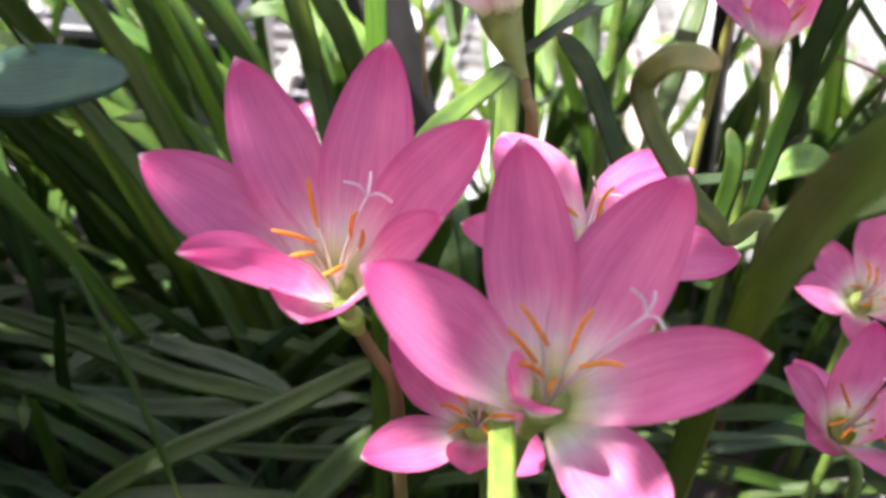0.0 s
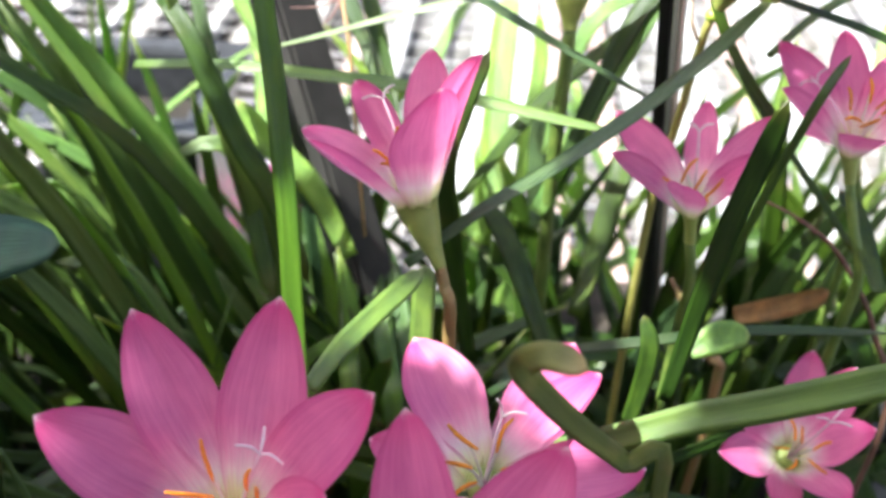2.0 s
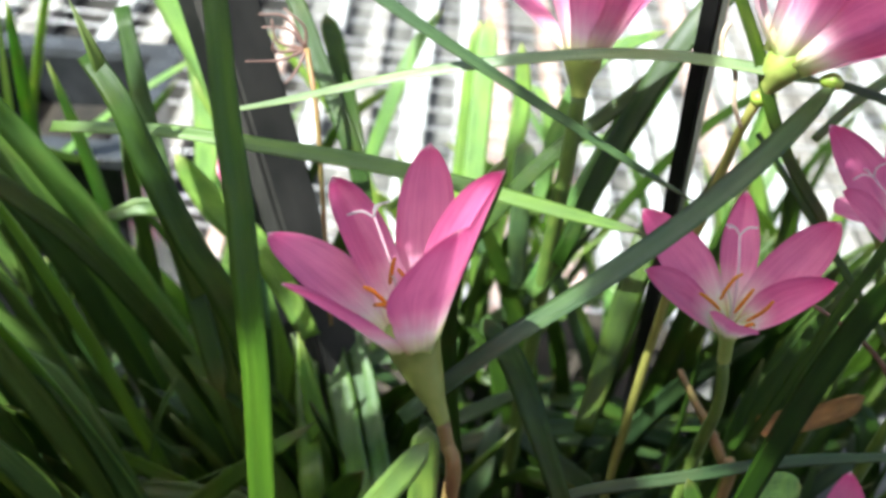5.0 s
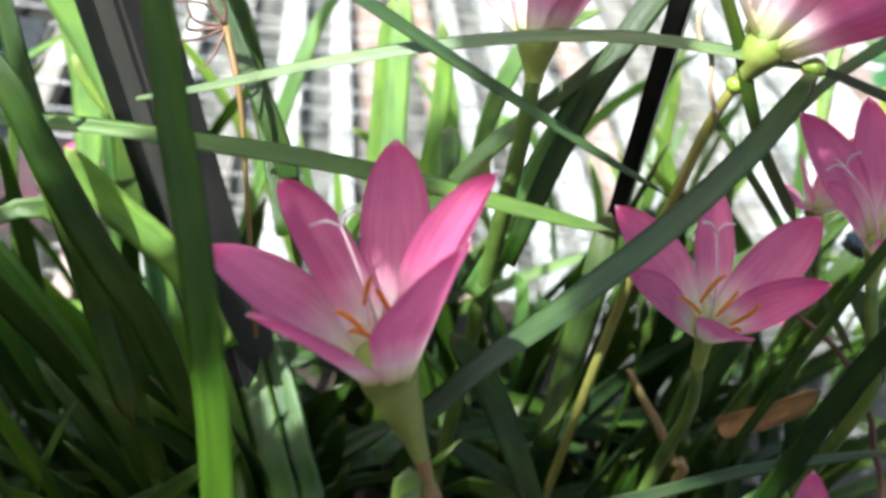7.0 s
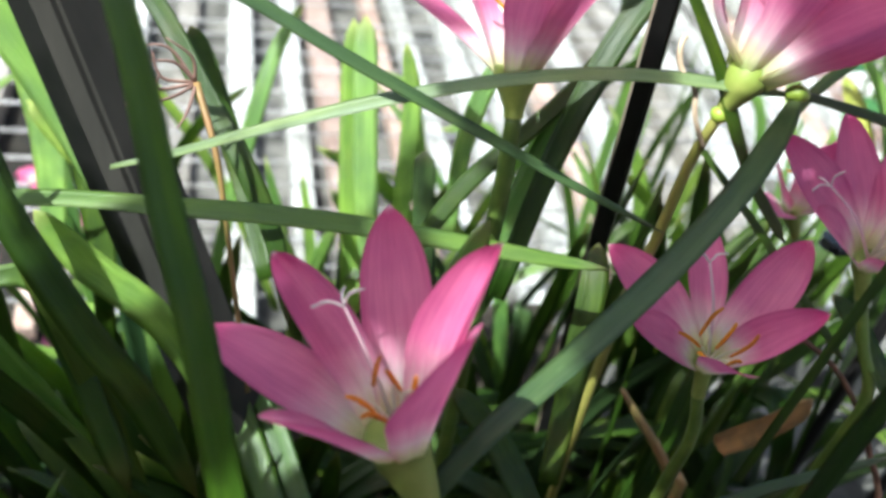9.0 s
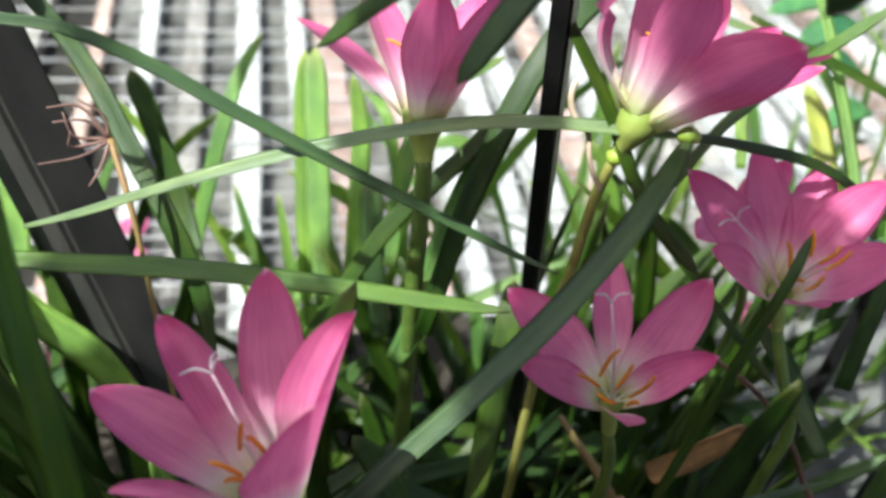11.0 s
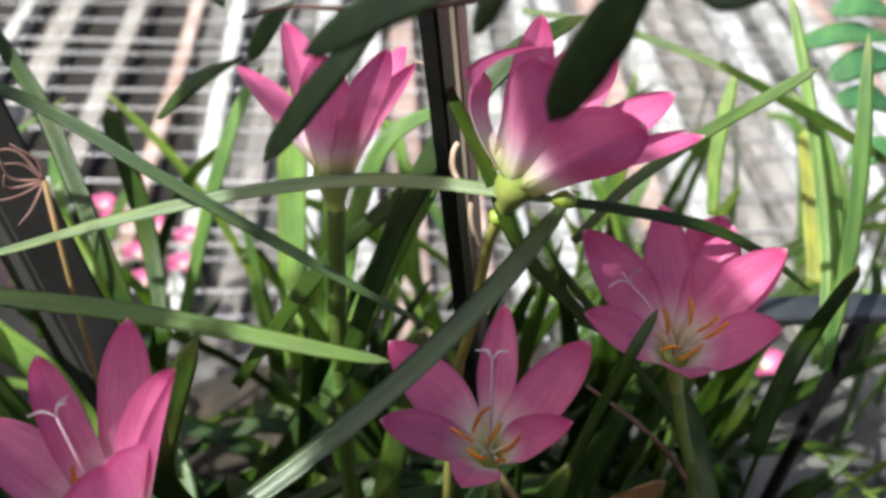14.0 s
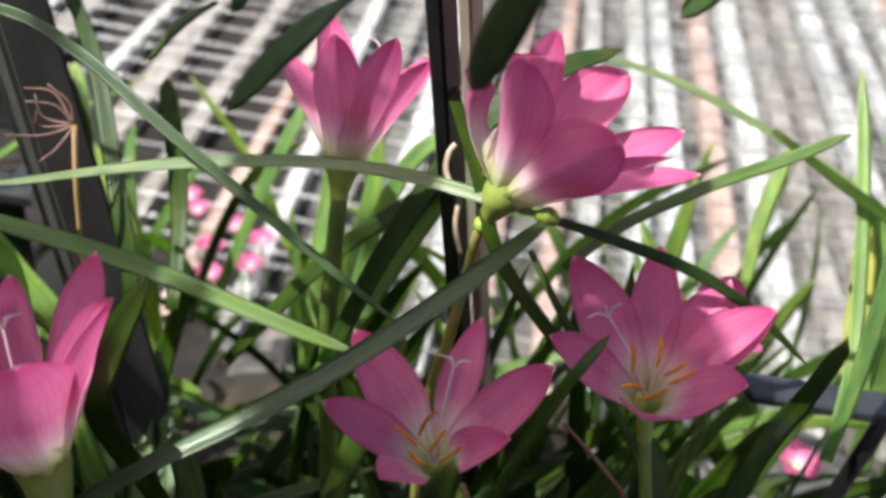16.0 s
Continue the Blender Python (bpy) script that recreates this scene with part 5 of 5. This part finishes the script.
fill(right_clump, 14, 0.2, 0.42, 0.4, 0.48, 92, (0.07, 0.15), (LIME_LIT, VIVID, LIME_LIT), 0.04, wide=(0.006, 0.01))
fill(right_clump, 16, 0.2, 0.5, 0.5, 0.62, 91, (0.08, 0.2), (LIME_LIT, OLIVE, GREEN), 0.04, low=0.12, wide=(0.006, 0.01))

# ---- the shrub whose leaves shade the bed ----
# places that the sun reaches through gaps in the crown, with the gap's radius
SUN_GAPS = [((0.041, 0.105, 0.405), 0.008), ((-0.021, 0.127, 0.428), 0.009), ((0.054, 0.194, 0.418), 0.013), ((0.115, 0.163, 0.374), 0.003),
            ((0.062, 0.1, 0.475), -0.003), ((0.170, 0.288, 0.465), 0.015), ((0.047, 0.246, 0.439), 0.013), ((0.002, 0.3225, 0.451), 0.01), ((-0.016, 0.3215, 0.447), 0.008),
            ((0.034, 0.315, 0.4635), 0.01), ((0.018, 0.3175, 0.458), 0.01), ((0.072, 0.29, 0.437), 0.012), ((0.136, 0.312, 0.503), 0.012), ((-0.0115, 0.212, 0.41), 0.006),
            ((0.1, 0.221, 0.4), 0.01), ((0.009, 0.202, 0.43), 0.01), ((0.008, 0.258, 0.452), -0.004), ((-0.037, 0.35, 0.388), -0.002), ((-0.0122, 0.226, 0.445), 0.002), ((0.0166, 0.112, 0.408), 0.004),
            ((0.112, 0.297, 0.482), 0.014), ((0.07, 0.345, 0.478), 0.014), ((0.052, 0.2485, 0.442), -0.001), ((0.06, 0.252, 0.4445), -0.003),
            ((0.0, 0.3, 0.28), 0.008), ((0.04, 0.34, 0.28), 0.01), ((0.09, 0.31, 0.28), 0.008), ((0.13, 0.36, 0.28), 0.011),
            ((0.17, 0.33, 0.28), 0.008), ((0.22, 0.36, 0.28), 0.012), ((-0.06, 0.3, 0.28), 0.009)]


# small flecks of sun on the low leaves, clear of the flowers
FLOWERS = [(-0.016, 0.154, 0.42), (0.025, 0.124, 0.42), (0.036, 0.167, 0.42), (0.018, 0.242, 0.45), (0.102, 0.261, 0.43), (0.151, 0.276, 0.45), (0.114, 0.299, 0.49), (0.07, 0.333, 0.48), (0.115, 0.173, 0.36)]
fleck = random.Random(77)
for _ in range(60):
    place = Vector((fleck.uniform(-0.02, 0.28), fleck.uniform(0.22, 0.4), 0.31))
    offs = [(Vector(f) - place) - sun_way * (Vector(f) - place).dot(sun_way) for f in FLOWERS]
    if min(o.length for o in offs) > 0.036:
        SUN_GAPS.append((place, fleck.uniform(-0.004, 0.004)))


for _ in range(14):
    SUN_GAPS.append((Vector((fleck.uniform(-0.22, -0.04), fleck.uniform(0.33, 0.44), 0.39)), fleck.uniform(-0.004, 0.004)))


def lit(c, margin=0.014):
    for p, r in SUN_GAPS:
        d = c - Vector(p)
        if (d - sun_way * d.dot(sun_way)).length < r + margin:
            return True
    return False


def shrub_crown():
    rng, aside = random.Random(8), random.Random(19)
    root = thing("shade_shrub", (-0.95, -0.6, 0.0), "tall leafy shrub that shades the flower bed", "shrub")
    crown = Vector((0.0, 0.1, 0.4)) + sun_way * 0.85
    part("trunk", tube([(-0.95, -0.6, -0.02), (-0.98, -0.5, 0.5), (-0.85, -0.3, 0.9), tuple(crown)], [0.03, 0.024, 0.018, 0.006], 16, 8, TWIG, "trunk"), root)
    for k in range(7):
        end = crown + Vector((rng.gauss(0.1, 0.3), rng.gauss(-0.1, 0.25), rng.uniform(0.0, 0.12)))
        fork = Vector((-0.88, -0.34, 0.82)).lerp(crown, rng.uniform(0.0, 0.6))
        for _ in range(40):
            if not any(lit(fork.lerp(end, i / 12) + Vector((0, 0, 0.05)) * (1 - abs(i / 6 - 1)), 0.012) for i in range(13)):
                break
            end = crown + Vector((aside.gauss(0.1, 0.3), aside.gauss(-0.1, 0.25), aside.uniform(0.0, 0.12)))
        part("limb", tube([tuple(fork), tuple(fork.lerp(end, 0.5) + Vector((0, 0, 0.05))), tuple(end)], [0.009, 0.006, 0.002], 10, 6, TWIG, "limb"), root)
    for k in range(4):
        end = Vector((rng.uniform(-0.5, -0.3), rng.uniform(-0.1, 0.2), rng.uniform(0.4, 0.7)))
        part("limb", tube([(-0.97, -0.52, 0.4), tuple(Vector((-0.75, -0.3, 0.5)).lerp(end, 0.4)), tuple(end)], [0.01, 0.007, 0.002], 10, 6, TWIG, "limb"), root)
    verts, faces = [], []
    made = 0
    while made < 7200:
        c = crown + Vector((rng.gauss(0.1, 0.42), rng.gauss(-0.1, 0.36), rng.gauss(0.05, 0.11)))
        if c.z < 0.86:
            continue
        hit = c - sun_way * ((c.z - 0.42) / sun_way.z)
        if hit.y > (0.34 if hit.x > -0.03 else 0.26) + 0.05 * math.sin(hit.x * 17) + 0.03 * math.sin(hit.x * 41) or noise.noise((hit.x * 38, hit.y * 38, 3)) > 0.3 or lit(c):
            made += 0.5
            continue
        made += 1
        a = Vector((rng.gauss(0, 1), rng.gauss(0, 1), rng.gauss(0, 0.4))).normalized()
        b = a.cross(Vector((rng.gauss(0, 0.5), rng.gauss(0, 0.5), 1))).normalized()
        length, width = rng.uniform(0.03, 0.055), rng.uniform(0.014, 0.024)
        i = len(verts)
        verts += [c - a * length / 2, c + b * width * 0.5 - a * length * 0.1, c + a * length / 2, c - b * width * 0.5 - a * length * 0.1]
        faces += [(i, i + 1, i + 2), (i, i + 2, i + 3)]
    # unseen block of leaves, added at left to keep sky light off the low blades
    for k in range(3000):
        c = Vector((rng.uniform(-0.6, -0.2), rng.uniform(-0.25, 0.34), rng.uniform(0.24, 0.52)))
        if lit(c, 0.02):
            continue
        a = Vector((rng.gauss(0, 1), rng.gauss(0, 1), rng.gauss(0, 0.4))).normalized()
        b = a.cross(Vector((rng.gauss(0, 0.5), rng.gauss(0, 0.5), 1))).normalized()
        length, width = rng.uniform(0.03, 0.055), rng.uniform(0.014, 0.024)
        i = len(verts)
        verts += [c - a * length / 2, c + b * width * 0.5 - a * length * 0.1, c + a * length / 2, c - b * width * 0.5 - a * length * 0.1]
        faces += [(i, i + 1, i + 2), (i, i + 2, i + 3)]
    # unseen leaf tufts added on the sun's line, which keep single flowers in the shade
    thick = [((-0.01, 0.31, 0.33), 70, 0.015), ((-0.035, 0.285, 0.355), 110, 0.02), ((0.045, 0.14, 0.444), 26, 0.008), ((-0.045, 0.325, 0.33), 200, 0.02), ((-0.02, 0.325, 0.35), 50, 0.012), ((-0.065, 0.35, 0.3), 90, 0.02), ((-0.085, 0.245, 0.33), 420, 0.035), ((-0.06, 0.27, 0.36), 160, 0.025), ((0.078, 0.306, 0.474), 26, 0.006), ((0.1, 0.3, 0.477), 26, 0.006), ((-0.011, 0.262, 0.448), 30, 0.009), ((0.137, 0.226, 0.366), 60, 0.014), ((0.11, 0.17, 0.37), 40, 0.01), ((-0.012, 0.312, 0.437), 30, 0.008), ((0.01, 0.309, 0.438), 24, 0.007), ((-0.1, 0.26, 0.405), 60, 0.02),
             ((0.06, 0.311, 0.47), 24, 0.008), ((0.082, 0.305, 0.475), 24, 0.008), ((0.1, 0.262, 0.43), 90, 0.016), ((0.03, 0.138, 0.44), 45, 0.016),
             ((0.13, 0.275, 0.45), 50, 0.016), ((-0.04, 0.25, 0.44), 60, 0.016), ((0.01, 0.158, 0.452), 34, 0.009), ((-0.01, 0.172, 0.452), 30, 0.009),
             ((0.024, 0.268, 0.463), 34, 0.009), ((0.033, 0.248, 0.472), 26, 0.008), ((0.146, 0.284, 0.455), 60, 0.012), ((0.158, 0.268, 0.455), 40, 0.009), ((0.132, 0.29, 0.455), 40, 0.01), ((0.05, 0.118, 0.433), 30, 0.008), ((0.022, 0.23, 0.468), 26, 0.009), ((-0.008, 0.266, 0.45), 24, 0.008)]
    for place, count, spread in thick:
        for k in range(count):
            c = Vector(place) + sun_way * rng.uniform(0.5, 0.75) + Vector((rng.gauss(0, spread), rng.gauss(0, spread), 0))
            if lit(c, 0.006):
                continue
            a = Vector((rng.gauss(0, 1), rng.gauss(0, 1), rng.gauss(0, 0.4))).normalized()
            b = a.cross(Vector((rng.gauss(0, 0.5), rng.gauss(0, 0.5), 1))).normalized()
            i = len(verts)
            verts += [c - a * 0.016, c + b * 0.008 - a * 0.003, c + a * 0.016, c - b * 0.008 - a * 0.003]
            faces += [(i, i + 1, i + 2), (i, i + 2, i + 3)]
    leaves = part("foliage", mesh("foliage", verts, faces, SHRUB, [(0.5, 0.5)] * len(verts)), root)
    tagged(leaves, kind="stuff")


shrub_crown()


# ---- unseen plain walls, added to hold back low sky light ----
def unseen_wall(name, x, y, length, turn):
    bm = bmesh.new()
    bmesh.ops.create_cube(bm, size=1)
    for v in bm.verts:
        v.co = Vector((v.co.x * length, v.co.y * 0.12, (v.co.z + 0.5) * 2.2 - 0.02))
    me = bpy.data.meshes.new(name)
    bm.to_mesh(me)
    bm.free()
    me.materials.append(WALL)
    wall = tagged(new(name, me), "unseen plain grey wall added to cut sky light", "wall", kind="structure")
    wall.matrix_basis = pose(x, y, 0, 0, 0, turn)


unseen_wall("wall_north", 0, 3.8, 7.4, 0)
unseen_wall("wall_south", 0, -3.2, 7.4, 0)
unseen_wall("wall_east", 3.7, 0.3, 6.8, 90)
unseen_wall("wall_west", -3.7, 0.3, 6.8, 90)
